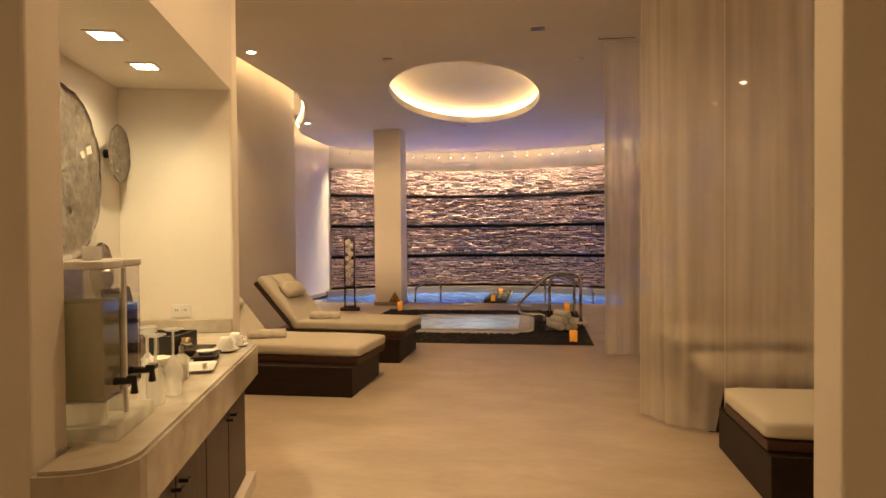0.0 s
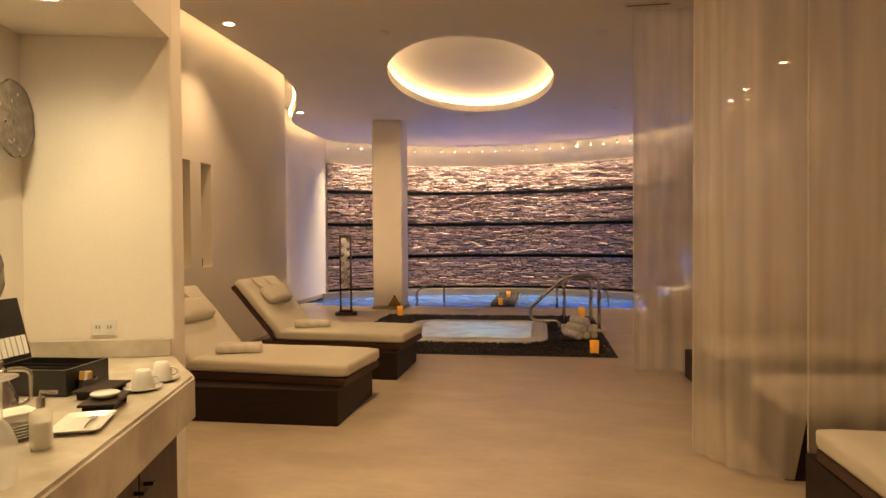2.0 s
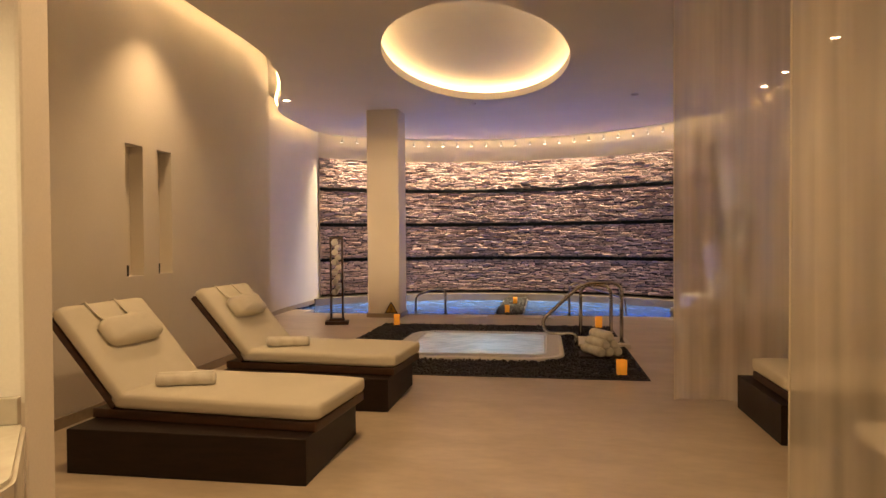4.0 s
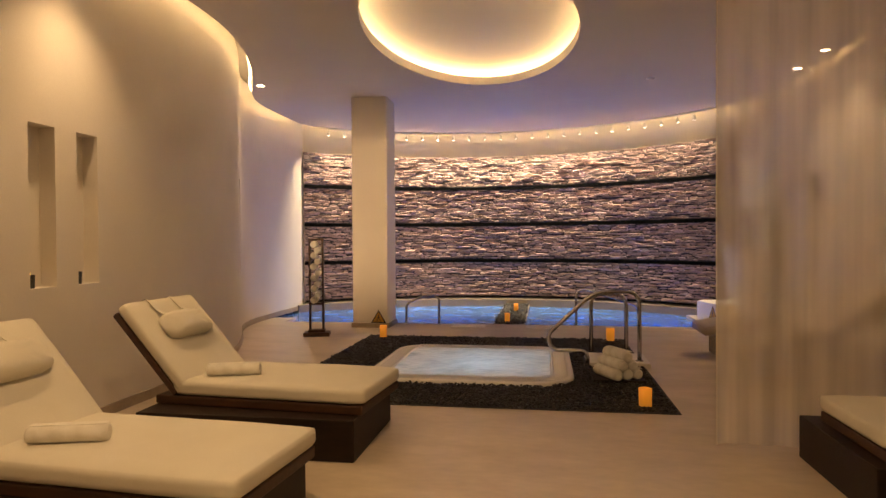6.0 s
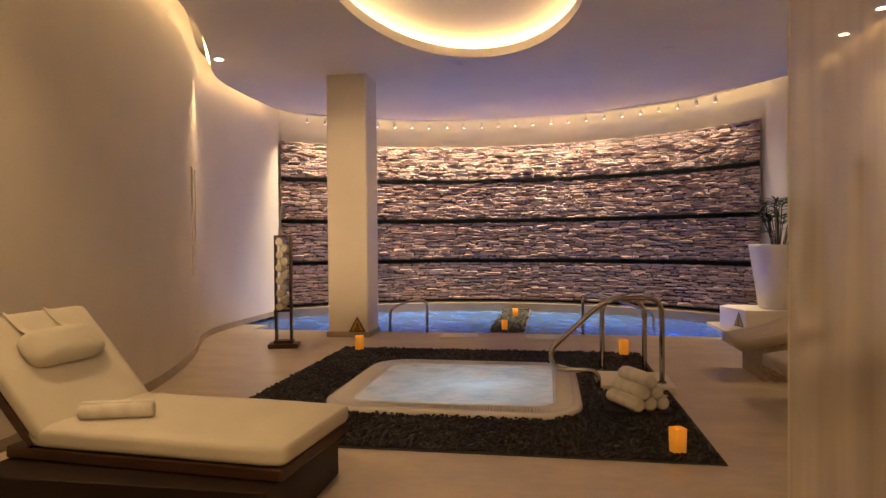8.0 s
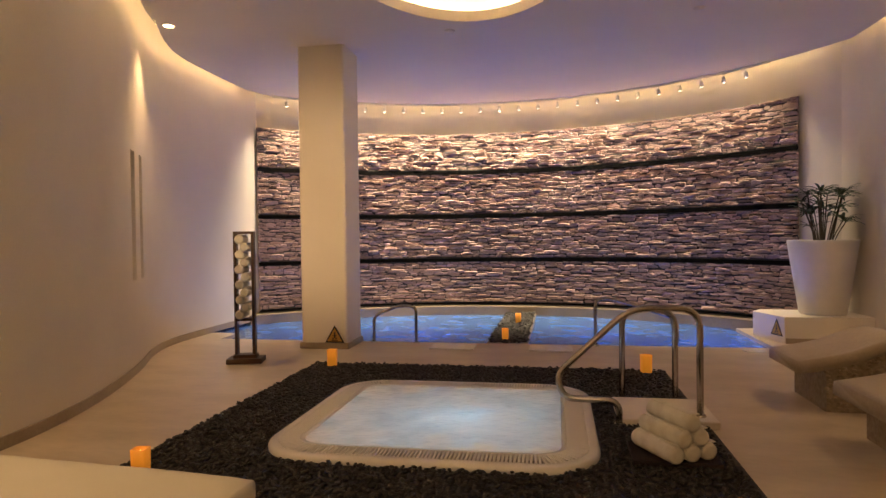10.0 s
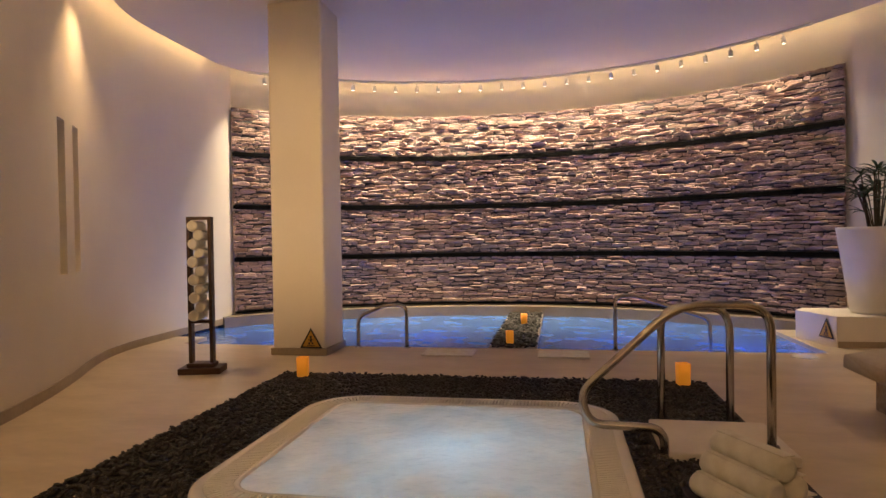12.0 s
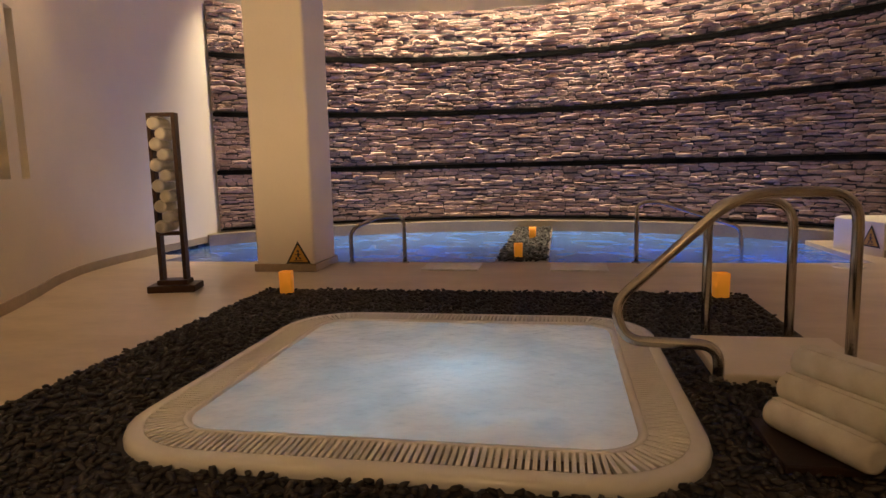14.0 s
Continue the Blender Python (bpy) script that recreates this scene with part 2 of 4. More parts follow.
# the pool's saturated blue layer stands in for the glow of its lamps
M_WATER = water("pool_water", (0.3, 0.55, 1.0), 0.6, 5, 0.4, (0.16, 0.36, 0.95))
M_TUBWATER = water("tub_water", (0.9, 0.96, 1.0), 1.0, 9, 0.5, (0.88, 0.85, 0.80))

# ---------- mesh helpers ----------


def mesh_of(name, bm, material, smooth=False):
    me = bpy.data.meshes.new(name)
    bmesh.ops.recalc_face_normals(bm, faces=bm.faces)
    bm.to_mesh(me)
    bm.free()
    me.materials.append(material)
    if smooth:
        me.shade_smooth()
    return me


def part(name, bm, material, parent, label="", smooth=False):
    ob = new(name, mesh_of(name, bm, material, smooth))
    ob.parent = parent
    return tagged(ob, label)


def thing(name, label, category, m=None, group=""):
    ob = new(name)
    ob.empty_display_size = 0.1
    if m is not None:
        ob.matrix_basis = m
    return tagged(ob, label, category, group)


def struct(name, bm, material, label, category, m=None, smooth=False):
    ob = new(name, mesh_of(name, bm, material, smooth))
    if m is not None:
        ob.matrix_basis = m
    return tagged(ob, label, category, kind="structure")


def add(bm, other):
    me = bpy.data.meshes.new("tmp")
    other.to_mesh(me)
    other.free()
    bm.from_mesh(me)
    bpy.data.meshes.remove(me)
    return bm


def box(x0, x1, y0, y1, z0, z1, bevel=0.0, seg=2, into=None):
    b = bmesh.new()
    bmesh.ops.create_cube(b, size=1.0, matrix=Matrix.Translation(((x0 + x1) / 2, (y0 + y1) / 2, (z0 + z1) / 2)) @ Matrix.Diagonal((x1 - x0, y1 - y0, z1 - z0, 1)))
    if bevel:
        bmesh.ops.bevel(b, geom=list(b.edges), offset=bevel, segments=seg, profile=0.5, affect="EDGES")
    return add(into, b) if into is not None else b


def cyl(r0, r1, h, m=None, n=24, bevel=0.0):
    b = bmesh.new()
    bmesh.ops.create_cone(b, cap_ends=True, segments=n, radius1=r0, radius2=r1, depth=h, matrix=Matrix.Translation((0, 0, h / 2)))
    if bevel:
        bmesh.ops.bevel(b, geom=[e for e in b.edges if abs(e.verts[0].co.z - e.verts[1].co.z) < 1e-6], offset=bevel, segments=2, affect="EDGES")
    if m is not None:
        b.transform(m)
    return b


def lathe(profile, n=24, m=None):
    """Turn a profile of (radius, height) about z."""
    b = bmesh.new()
    rings = []
    for r, z in profile:
        rings.append([b.verts.new((r * math.cos(2 * math.pi * k / n), r * math.sin(2 * math.pi * k / n), z)) for k in range(n)])
    for a, c in zip(rings, rings[1:]):
        for k in range(n):
            b.faces.new((a[k], a[(k + 1) % n], c[(k + 1) % n], c[k]))
    if profile[0][0] > 1e-4:
        b.faces.new(rings[0])
    if profile[-1][0] > 1e-4:
        b.faces.new(rings[-1])
    bmesh.ops.remove_doubles(b, verts=b.verts, dist=1e-5)
    if m is not None:
        b.transform(m)
    return b


def smooth_path(pts, step=6):
    """Catmull-Rom through the points."""
    P = [Vector(p) for p in pts]
    P = [P[0] * 2 - P[1]] + P + [P[-1] * 2 - P[-2]]
    out = []
    for i in range(1, len(P) - 2):
        for k in range(step):
            t = k / step
            a, b, c, d = P[i - 1], P[i], P[i + 1], P[i + 2]
            out.append(0.5 * (2 * b + (c - a) * t + (2 * a - 5 * b + 4 * c - d) * t * t + (3 * b - a - 3 * c + d) * t ** 3))
    out.append(P[-2])
    return out


def tube(pts, r, n=12, round_off=0.0):
    """A pipe along a line; corners cut to arcs of that radius."""
    P = [Vector(p) for p in pts]
    if round_off:
        Q = [P[0]]
        for a, b, c in zip(P, P[1:], P[2:]):
            d1, d2 = (a - b), (c - b)
            k = min(round_off, d1.length * 0.48, d2.length * 0.48)
            s, e = b + d1.normalized() * k, b + d2.normalized() * k
            for j in range(7):
                t = j / 6
                Q.append((1 - t) ** 2 * s + 2 * t * (1 - t) * b + t * t * e)
        P = Q + [P[-1]]
    b = bmesh.new()
    rings, up = [], None
    for i, p in enumerate(P):
        d = (P[min(i + 1, len(P) - 1)] - P[max(i - 1, 0)]).normalized()
        if up is None:
            up = d.orthogonal().normalized()
        up = (up - d * up.dot(d)).normalized()
        w = d.cross(up)
        rings.append([b.verts.new(p + r * (up * math.cos(2 * math.pi * k / n) + w * math.sin(2 * math.pi * k / n))) for k in range(n)])
    for a, c in zip(rings, rings[1:]):
        for k in range(n):
            b.faces.new((a[k], a[(k + 1) % n], c[(k + 1) % n], c[k]))
    b.faces.new(rings[0])
    b.faces.new(rings[-1])
    return b


def wall_strip(path, z0, z1, thick, niches=(), depth=0.14):
    """A wall along a line in plan, thick to the left of its direction; niches: (start, end, low, high) by length along it."""
    P = [Vector((p[0], p[1])) for p in path]
    S = [0.0]
    for a, b in zip(P, P[1:]):
        S.append(S[-1] + (b - a).length)
    cuts = sorted(set(S) | {c for n in niches for c in n[:2]})

    def at(s):
        for i in range(len(P) - 1):
            if s <= S[i + 1] + 1e-9:
                d = (P[i + 1] - P[i]).normalized()
                return P[i] + d * (s - S[i])
        return P[-1]

    def nor(s):
        d = (at(min(s + 0.05, S[-1])) - at(max(s - 0.05, 0))).normalized()
        return Vector((-d.y, d.x))

    b = bmesh.new()
    V = {}

    def v(s, off, z):
        key = (round(s, 4), round(off, 4), round(z, 4))
        if key not in V:
            q = at(s) + nor(s) * off
            V[key] = b.verts.new((q.x, q.y, z))
        return V[key]

    for s, e in zip(cuts, cuts[1:]):
        hole = next((n for n in niches if n[0] - 1e-6 <= s and e <= n[1] + 1e-6), None)
        if hole:
            lo, hi = hole[2:]
            b.faces.new((v(s, 0, z0), v(e, 0, z0), v(e, 0, lo), v(s, 0, lo)))
            b.faces.new((v(s, 0, hi), v(e, 0, hi), v(e, 0, z1), v(s, 0, z1)))
            b.faces.new((v(s, depth, lo), v(e, depth, lo), v(e, depth, hi), v(s, depth, hi)))
            b.faces.new((v(s, 0, lo), v(e, 0, lo), v(e, depth, lo), v(s, depth, lo)))
            b.faces.new((v(s, 0, hi), v(e, 0, hi), v(e, depth, hi), v(s, depth, hi)))
            if abs(s - hole[0]) < 1e-6:
                b.faces.new((v(s, 0, lo), v(s, depth, lo), v(s, depth, hi), v(s, 0, hi)))
            if abs(e - hole[1]) < 1e-6:
                b.faces.new((v(e, 0, lo), v(e, depth, lo), v(e, depth, hi), v(e, 0, hi)))
        else:
            b.faces.new((v(s, 0, z0), v(e, 0, z0), v(e, 0, z1), v(s, 0, z1)))
        b.faces.new((v(s, thick, z0), v(e, thick, z0), v(e, thick, z1), v(s, thick, z1)))
        b.faces.new((v(s, 0, z1), v(e, 0, z1), v(e, thick, z1), v(s, thick, z1)))
    return b


def ribbon(path, off0, off1, z0, z1):
    """A solid strip that follows a line in plan between two offsets to its left."""
    P = [Vector((p[0], p[1])) for p in path]
    b = bmesh.new()
    rows = []
    for i, p in enumerate(P):
        d = (P[min(i + 1, len(P) - 1)] - P[max(i - 1, 0)]).normalized()
        n = Vector((-d.y, d.x))
        a, c = p + n * off0, p + n * off1
        rows.append([b.verts.new((a.x, a.y, z0)), b.verts.new((c.x, c.y, z0)), b.verts.new((c.x, c.y, z1)), b.verts.new((a.x, a.y, z1))])
    for a, c in zip(rows, rows[1:]):
        for k in range(4):
            b.faces.new((a[k], a[(k + 1) % 4], c[(k + 1) % 4], c[k]))
    b.faces.new(rows[0])
    b.faces.new(rows[-1])
    return b


def offset(path, off):
    P = [Vector((p[0], p[1])) for p in path]
    out = []
    for i, p in enumerate(P):
        d = (P[min(i + 1, len(P) - 1)] - P[max(i - 1, 0)]).normalized()
        out.append((p.x - d.y * off, p.y + d.x * off))
    return out


def arc(r, a0, a1, n=40):
    return [(CX + r * math.cos(radians(a0 + (a1 - a0) * i / n)), CY + r * math.sin(radians(a0 + (a1 - a0) * i / n))) for i in range(n + 1)]


def round_rect(hx, hy, r, n=8):
    out = []
    for cx, cy, a0 in ((hx - r, hy - r, 0), (-hx + r, hy - r, 90), (-hx + r, -hy + r, 180), (hx - r, -hy + r, 270)):
        for i in range(n + 1):
            a = radians(a0 + 90 * i / n)
            out.append((cx + r * math.cos(a), cy + r * math.sin(a)))
    return out


def loft(loops, close_first=False, close_last=False):
    b = bmesh.new()
    R = [[b.verts.new(p) for p in lp] for lp in loops]
    for a, c in zip(R, R[1:]):
        for k in range(len(a)):
            b.faces.new((a[k], a[(k + 1) % len(a)], c[(k + 1) % len(a)], c[k]))
    if close_first:
        b.faces.new(R[0])
    if close_last:
        b.faces.new(R[-1])
    return b


# ---------- structure ----------
TUB_X, TUB_Y = -1.215, 10.87
b = box(-6.2, 4.2, -3, 10.0, -0.2, 0)
for q in ((-6.2, -2.25, 10.0, 11.95), (-0.15, 4.2, 10.0, 11.95), (-6.2, 4.2, 11.95, 14.45), (2.3, 4.2, 14.45, 16.2), (-6.2, -5.15, 14.45, 15.0)):
    box(q[0], q[1], q[2], q[3], -0.2, 0, into=b)
struct("floor", b, M_FLOOR, "polished cream travertine floor with soft veining", "floor")

LEFT = [(p.x, p.y) for p in smooth_path([(-4.12, 3.4, 0), (-4.12, 6, 0), (-4.12, 8.5, 0), (-4.12, 9.6, 0), (-4.2, 10.3, 0), (-4.4, 11.05, 0), (-4.66, 11.75, 0), (-4.95, 12.4, 0), (-5.3, 13.1, 0), (-5.52, 13.75, 0), (-5.6, 14.6, 0), (-5.6, 16.6, 0)], 6)]
wl = wall_strip(LEFT, 0, 4.25, 0.3, [(4.07, 4.33, 1.15, 2.38), (4.56, 4.8, 1.15, 2.38), (8.78, 8.98, 1.0, 2.4), (9.22, 9.42, 1.0, 2.4)])
wall_left = struct("wall_west", wl, M_WALL, "cream plastered curving wall with slim candle niches", "wall")
struct("baseboard", ribbon(LEFT, -0.018, -0.001, 0, 0.09), M_SKIRT, "low beige stone skirting along the curved wall", "baseboard")
RIGHT = [(3.5, 15.56), (3.57, 15.2), (3.6, 14.8), (3.6, 2.0)]
wr = wall_strip(RIGHT, 0, 4.25, 0.3, [(1.62, 2.26, 0.3, 2.45)])
struct("wall_east", wr, M_WALL, "cream plastered wall with a tall shallow niche", "wall")
BACK = arc(5.9, 137, 32.6)
struct("wall_north", wall_strip(BACK, -1.2, 4.25, 0.3), M_WALL, "curved cream wall behind the stone cladding", "wall")
struct("trim_ledge", ribbon(arc(5.9, 137, 36), -0.33, -0.001, -1.0, 0.11), M_LEDGE, "beige stone ledge along the back of the pool", "trim")

# nook for the counter, turned against the room
struct("wall_nook_back", box(-1.16, -0.96, -2.1, 0.5, 0, 2.5), M_WALL, "cream wall behind the counter", "wall", NOOK)
struct("wall_nook_end", box(-2.9, -0.24, 0.5, 0.7, 0, 4.25, 0.015), M_WALL, "cream end wall of the counter nook", "wall", NOOK)
struct("wall_nook_near", box(-1.16, -0.243, -2.1, -1.894, 0, 2.5, 0.01), M_WALL, "cream wall beside the entrance", "wall", NOOK)
struct("ceiling_nook", box(-1.16, -0.24, -2.3, 0.498, 2.5, 4.25), M_CEIL, "lowered ceiling over the counter", "ceiling", NOOK)
struct("wall_entrance_west", box(-4.4, -1.6, 1.2, 1.4, 0, 4.25), M_WALL, "cream wall of the entrance", "wall")
struct("wall_entrance_east", box(0.87, 3.9, 2.0, 2.2, 0, 4.25, 0.01), M_WALL, "cream wall beside the entrance", "wall")
b = box(-2.6, 2.6, -2.8, -2.6, 0, 4.25)
box(-2.6, -2.4, -2.6, 1.2, 0, 4.25, into=b)
box(2.4, 2.6, -2.6, 2.0, 0, 4.25, into=b)
struct("wall_south", b, M_WALL, "cream walls of the entrance lobby", "wall")

# ceiling sheet with an oval opening, lit slots along its edges
EDGE = [q for q in offset(LEFT, -0.2)]
EDGE = [q for q in EDGE if q[1] < 16.0]
OUT = [(-3.92, -3.0)] + EDGE + arc(5.5, 133, 36, 40) + [(3.38, 15.0), (3.4, 14.5), (3.4, -3.0)]
OVX, OVY, OVA, OVB = -1.23, 11.0, 1.25, 2.33


def oval(k, n=64):
    return [(OVX + (OVA + k) * math.cos(2 * math.pi * i / n), OVY + (OVB + k) * math.sin(2 * math.pi * i / n)) for i in range(n)]


def sheet(outer, inner, z):
    b = bmesh.new()
    edges = []
    for lp in (outer, inner):
        vs = [b.verts.new((x, y, z)) for x, y in lp]
        edges += [b.edges.new((vs[i], vs[(i + 1) % len(vs)])) for i in range(len(vs))]
    bmesh.ops.triangle_fill(b, use_beauty=True, edges=edges)
    return b


b = add(sheet(OUT, oval(0), ROOM_H), sheet(OUT, oval(0), 4.03))
for lp in (OUT, oval(0)):
    add(b, loft([[(x, y, ROOM_H) for x, y in lp], [(x, y, 4.03) for x, y in lp]]))
bmesh.ops.remove_doubles(b, verts=b.verts, dist=1e-4)
struct("ceiling", b, M_CEIL, "cream suspended ceiling with an oval light recess", "ceiling")
struct("ceiling_roof", box(-6.5, 4.5, -3, 18.6, 4.45, 4.6), M_CEIL, "plain slab over the suspended ceiling", "ceiling")
rw = loft([[(x, y, z) for x, y in oval(k)] for k, z in ((0.24, 4.03), (0.235, 4.07), (0.2, 4.12), (0.1, 4.17), (-0.1, 4.21), (-0.45, 4.24), (-0.9, 4.25))], close_last=True)
struct("ceiling_recess", rw, M_CEIL, "oval recess glowing in warm light", "ceiling", smooth=True)
struct("trim_ring_light", loft([[(x, y, 4.045) for x, y in oval(0.17)], [(x, y, 4.045) for x, y in oval(0.2)], [(x, y, 4.06) for x, y in oval(0.2)], [(x, y, 4.06) for x, y in oval(0.17)], [(x, y, 4.045) for x, y in oval(0.17)]]), M_RING, "hidden warm light strip round the oval recess", "light strip")
struct("trim_cove_west", ribbon(EDGE, 0.015, 0.05, 4.04, 4.055), M_COVE_SOFT, "hidden warm light strip along the wall", "light strip")
struct("trim_cove_north", ribbon(arc(5.5, 133, 36, 40), -0.06, -0.02, 4.04, 4.055), M_COVE, "hidden warm light strip above the stone wall", "light strip")
struct("trim_cove_east", ribbon([(3.38, 15.0), (3.4, 14.5), (3.4, 12.2)], -0.06, -0.02, 4.04, 4.055), M_COVE_SOFT, "hidden warm light strip along the wall", "light strip")

# pool
b = box(-6.0, 2.3, 14.3, 18.6, -1.3, -1.1)
box(-6.0, 2.3, 14.3, 14.447, -1.1, -0.201, into=b)
box(2.3, 2.5, 14.45, 16.6, -1.1, -0.201, into=b)
box(-6.2, -5.9, 14.447, 17.5, -1.1, -0.201, into=b)
struct("pool_basin", b, M_POOL, "pale blue tiled pool basin", "pool")
b = bmesh.new()
bmesh.ops.create_grid(b, x_segments=2, y_segments=2, size=0.5, matrix=pose(-1.8, 16.3, -0.05) @ Matrix.Diagonal((8.2, 3.7, 1, 1)))
tagged(struct("water", b, M_WATER, "lit blue pool water with gentle ripples", "water"), kind="structure")
b = box(-1.3, -0.74, 14.447, 17.9, -1.1, 0.0, 0.01)
struct("trim_divider", b, M_LEDGE, "stone divider between the two pools", "trim")

# column
b = box(-3.64, -3.02, 13.82, 14.42, 0, ROOM_H + 0.1, 0.03, 3)
struct("column", b, M_WALL, "square cream plastered column", "column")
b = box(-3.66, -3.0, 13.8, 14.44, 0, 0.08, 0.006)
struct("baseboard_column", b, M_SKIRT, "beige stone skirting round the column", "baseboard")

# ---------- loungers ----------


def soft_pad(x0, x1, y0, y1, z0, z1):
    """A stuffed pad: rounded edges, slightly crowned and uneven."""
    b = box(x0, x1, y0, y1, z0, z1)
    bmesh.ops.subdivide_edges(b, edges=list(b.edges), cuts=13, use_grid_fill=True)
    hx, hy, hz = (x1 - x0) / 2, (y1 - y0) / 2, (z1 - z0) / 2
    for v in b.verts:
        d = [v.co.x - x0 - hx, v.co.y - y0 - hy, v.co.z - z0 - hz]
        rad = 0.042
        core = [max(-h + rad, min(h - rad, q)) for q, h in zip(d, (hx, hy, hz))]
        o = Vector(d) - Vector(core)
        if o.length > 1e-6:
            o = o.normalized() * min(o.length, rad)
        lift = 0.007 * (1 - (d[0] / hx) ** 2) * (1 - (d[1] / hy) ** 2) * (1 if d[2] > 0 else 0)
        w = 0.004 * noise.noise((d[0] * 4, d[1] * 4, d[2] * 6 + x0))
        v.co = Vector((x0 + hx, y0 + hy, z0 + hz)) + Vector(core) + o + Vector((w, w, lift + (w if d[2] > 0 else 0)))
    return b


def lounger(m, label, slide=0.0, twist=0.0):
    """Foot end at x = 0, head towards -x; width along y. The tray with its pads may sit slid and twisted on the plinth."""
    U = pose(slide, 0.54, 0, 0, 0, twist) @ pose(0, -0.54, 0)
    t = thing("sun_lounger", label, "lounger", m, "loungers along the walls")
    part("base", box(-1.62, -0.02, 0.0, 1.03, 0.0, 0.285, 0.006), M_BASE, t, "dark espresso wooden plinth")
    tray = box(-1.6, 0.035, 0.125, 0.955, 0.287, 0.35, 0.008)
    tray.transform(U)
    part("seat_frame", tray, M_TRAY, t, "walnut wooden tray frame")
    pad = soft_pad(-1.46, 0.05, 0.115, 0.965, 0.35, 0.468)
    pad.transform(U)
    part("mattress", pad, M_PAD, t, "cream canvas mattress", True)
    R = U @ pose(-1.42, 0, 0.37, 0, 48, 0)
    bf = box(-0.78, 0.0, 0.12, 0.96, -0.035, 0.012, 0.008)
    bf.transform(R)
    part("back_frame", bf, M_TRAY, t)
    bk = soft_pad(-0.80, 0.03, 0.115, 0.965, 0.013, 0.115)
    bk.transform(R)
    part("backrest", bk, M_PAD, t, "raised cream canvas backrest", True)
    pl = bmesh.new()
    bmesh.ops.create_uvsphere(pl, u_segments=28, v_segments=16, radius=1.0)
    for v in pl.verts:
        c = v.co
        k = [math.copysign(abs(a) ** e, a) for a, e in zip(c, (0.55, 0.45, 0.9))]
        v.co = (k[0] * 0.115, k[1] * 0.28, k[2] * 0.075 * (1 - 0.35 * abs(k[1]) ** 4) + 0.014 * noise.noise((k[0] * 2.5, k[1] * 5, k[2])))
    pl.transform(R @ pose(-0.48, 0.54, 0.16))
    pw = part("pillow", pl, M_PAD, t, "flat cream head cushion held by straps", True)
    for sy, sk in ((0.40, -0.05), (0.68, -0.05)):
        sb = bmesh.new()
        rows = []
        for px, py, pz, hw in ((-0.55, sy, 0.175, 0.035), (-0.65, sy + sk * 0.5, 0.135, 0.022), (-0.79, sy + sk, 0.122, 0.009), (-0.812, sy + sk, 0.05, 0.009)):
            rows.append([sb.verts.new(R @ Vector((px, py + q * hw, pz + d))) for q, d in ((-1, 0), (1, 0), (1, 0.005), (-1, 0.005))])
        for a, c in zip(rows, rows[1:]):
            for k in range(4):
                sb.faces.new((a[k], a[(k + 1) % 4], c[(k + 1) % 4], c[k]))
        sb.faces.new(rows[0])
        sb.faces.new(rows[-1])
        part("strap", sb, M_PAD, pw)
    return t


def rolled_towel(m, length=0.42, r=0.055, label="white rolled terry towel", group="rolled towels"):
    t = thing("rolled_towel", label, "towel", m, group)
    b = lathe([(0.0, -length / 2 + 0.01), (r * 0.5, -length / 2), (r * 0.9, -length / 2 + 0.005), (r, -length / 2 + 0.025), (r * 1.02, 0), (r, length / 2 - 0.025), (r * 0.9, length / 2 - 0.005), (r * 0.5, length / 2), (0.0, length / 2 - 0.01)], 20, pose(0, 0, r * 0.96, 90, 0, 0))
    part("roll", b, M_TERRY, t, "", True)
    part("flap", box(-r * 0.3, r * 0.9, -length / 2 + 0.01, length / 2 - 0.01, r * 1.9, r * 2.02, 0.004), M_TERRY, t)
    return t


LA = lounger(pose(-1.73, 5.77, 0), "cream lounger on a dark wooden base beside the niche wall", twist=-4.5)
LB = copy_thing(LA, pose(-1.64, 7.43, 0))
LC = lounger(pose(1.23, 4.72, 0, 0, 0, 180), "cream lounger standing behind the entrance wall", -0.06)
LD = lounger(pose(1.29, 7.98, 0, 0, 0, 180), "cream lounger in front of a sheer curtain", -0.14)
LE = copy_thing(LD, pose(1.25, 6.1, 0, 0, 0, 180))
for x, y in ((-2.8, 6.24), (-2.73, 7.86)):
    rolled_towel(pose(x, y, 0.474, 0, 0, 106), 0.4, 0.045)
for lo, lab in ((LB, "cream lounger with raised back beside the stone bed"), (LE, "cream lounger half hidden behind a sheer curtain")):
    lo["label"] = lab

# ---------- whirlpool tub in its pebble bed ----------
tub = thing("whirlpool_tub", "white acrylic whirlpool tub, full, set in black pebbles", "hot tub", pose(TUB_X, TUB_Y, 0))
HX, HY = 1.12, 1.10


def ring_at(inset, z, r):
    return [(x, y, z) for x, y in round_rect(HX - inset, HY - inset, max(0.42 - inset, 0.1), 8)]


part("rim", loft([ring_at(0.0, -0.02, 0.3), ring_at(-0.006, 0.02, 0.3), ring_at(0.002, 0.043, 0.3), ring_at(0.015, 0.05, 0.3), ring_at(0.062, 0.056, 0.3), ring_at(0.07, 0.052, 0.3), ring_at(0.072, 0.02, 0.3)]), M_TUB, tub, "rounded white rim", True)
part("gutter", loft([ring_at(0.07, 0.022, 0.3), ring_at(0.215, 0.022, 0.3)]), M_CHANNEL, tub, "overflow channel, grey for the shade under the slats")
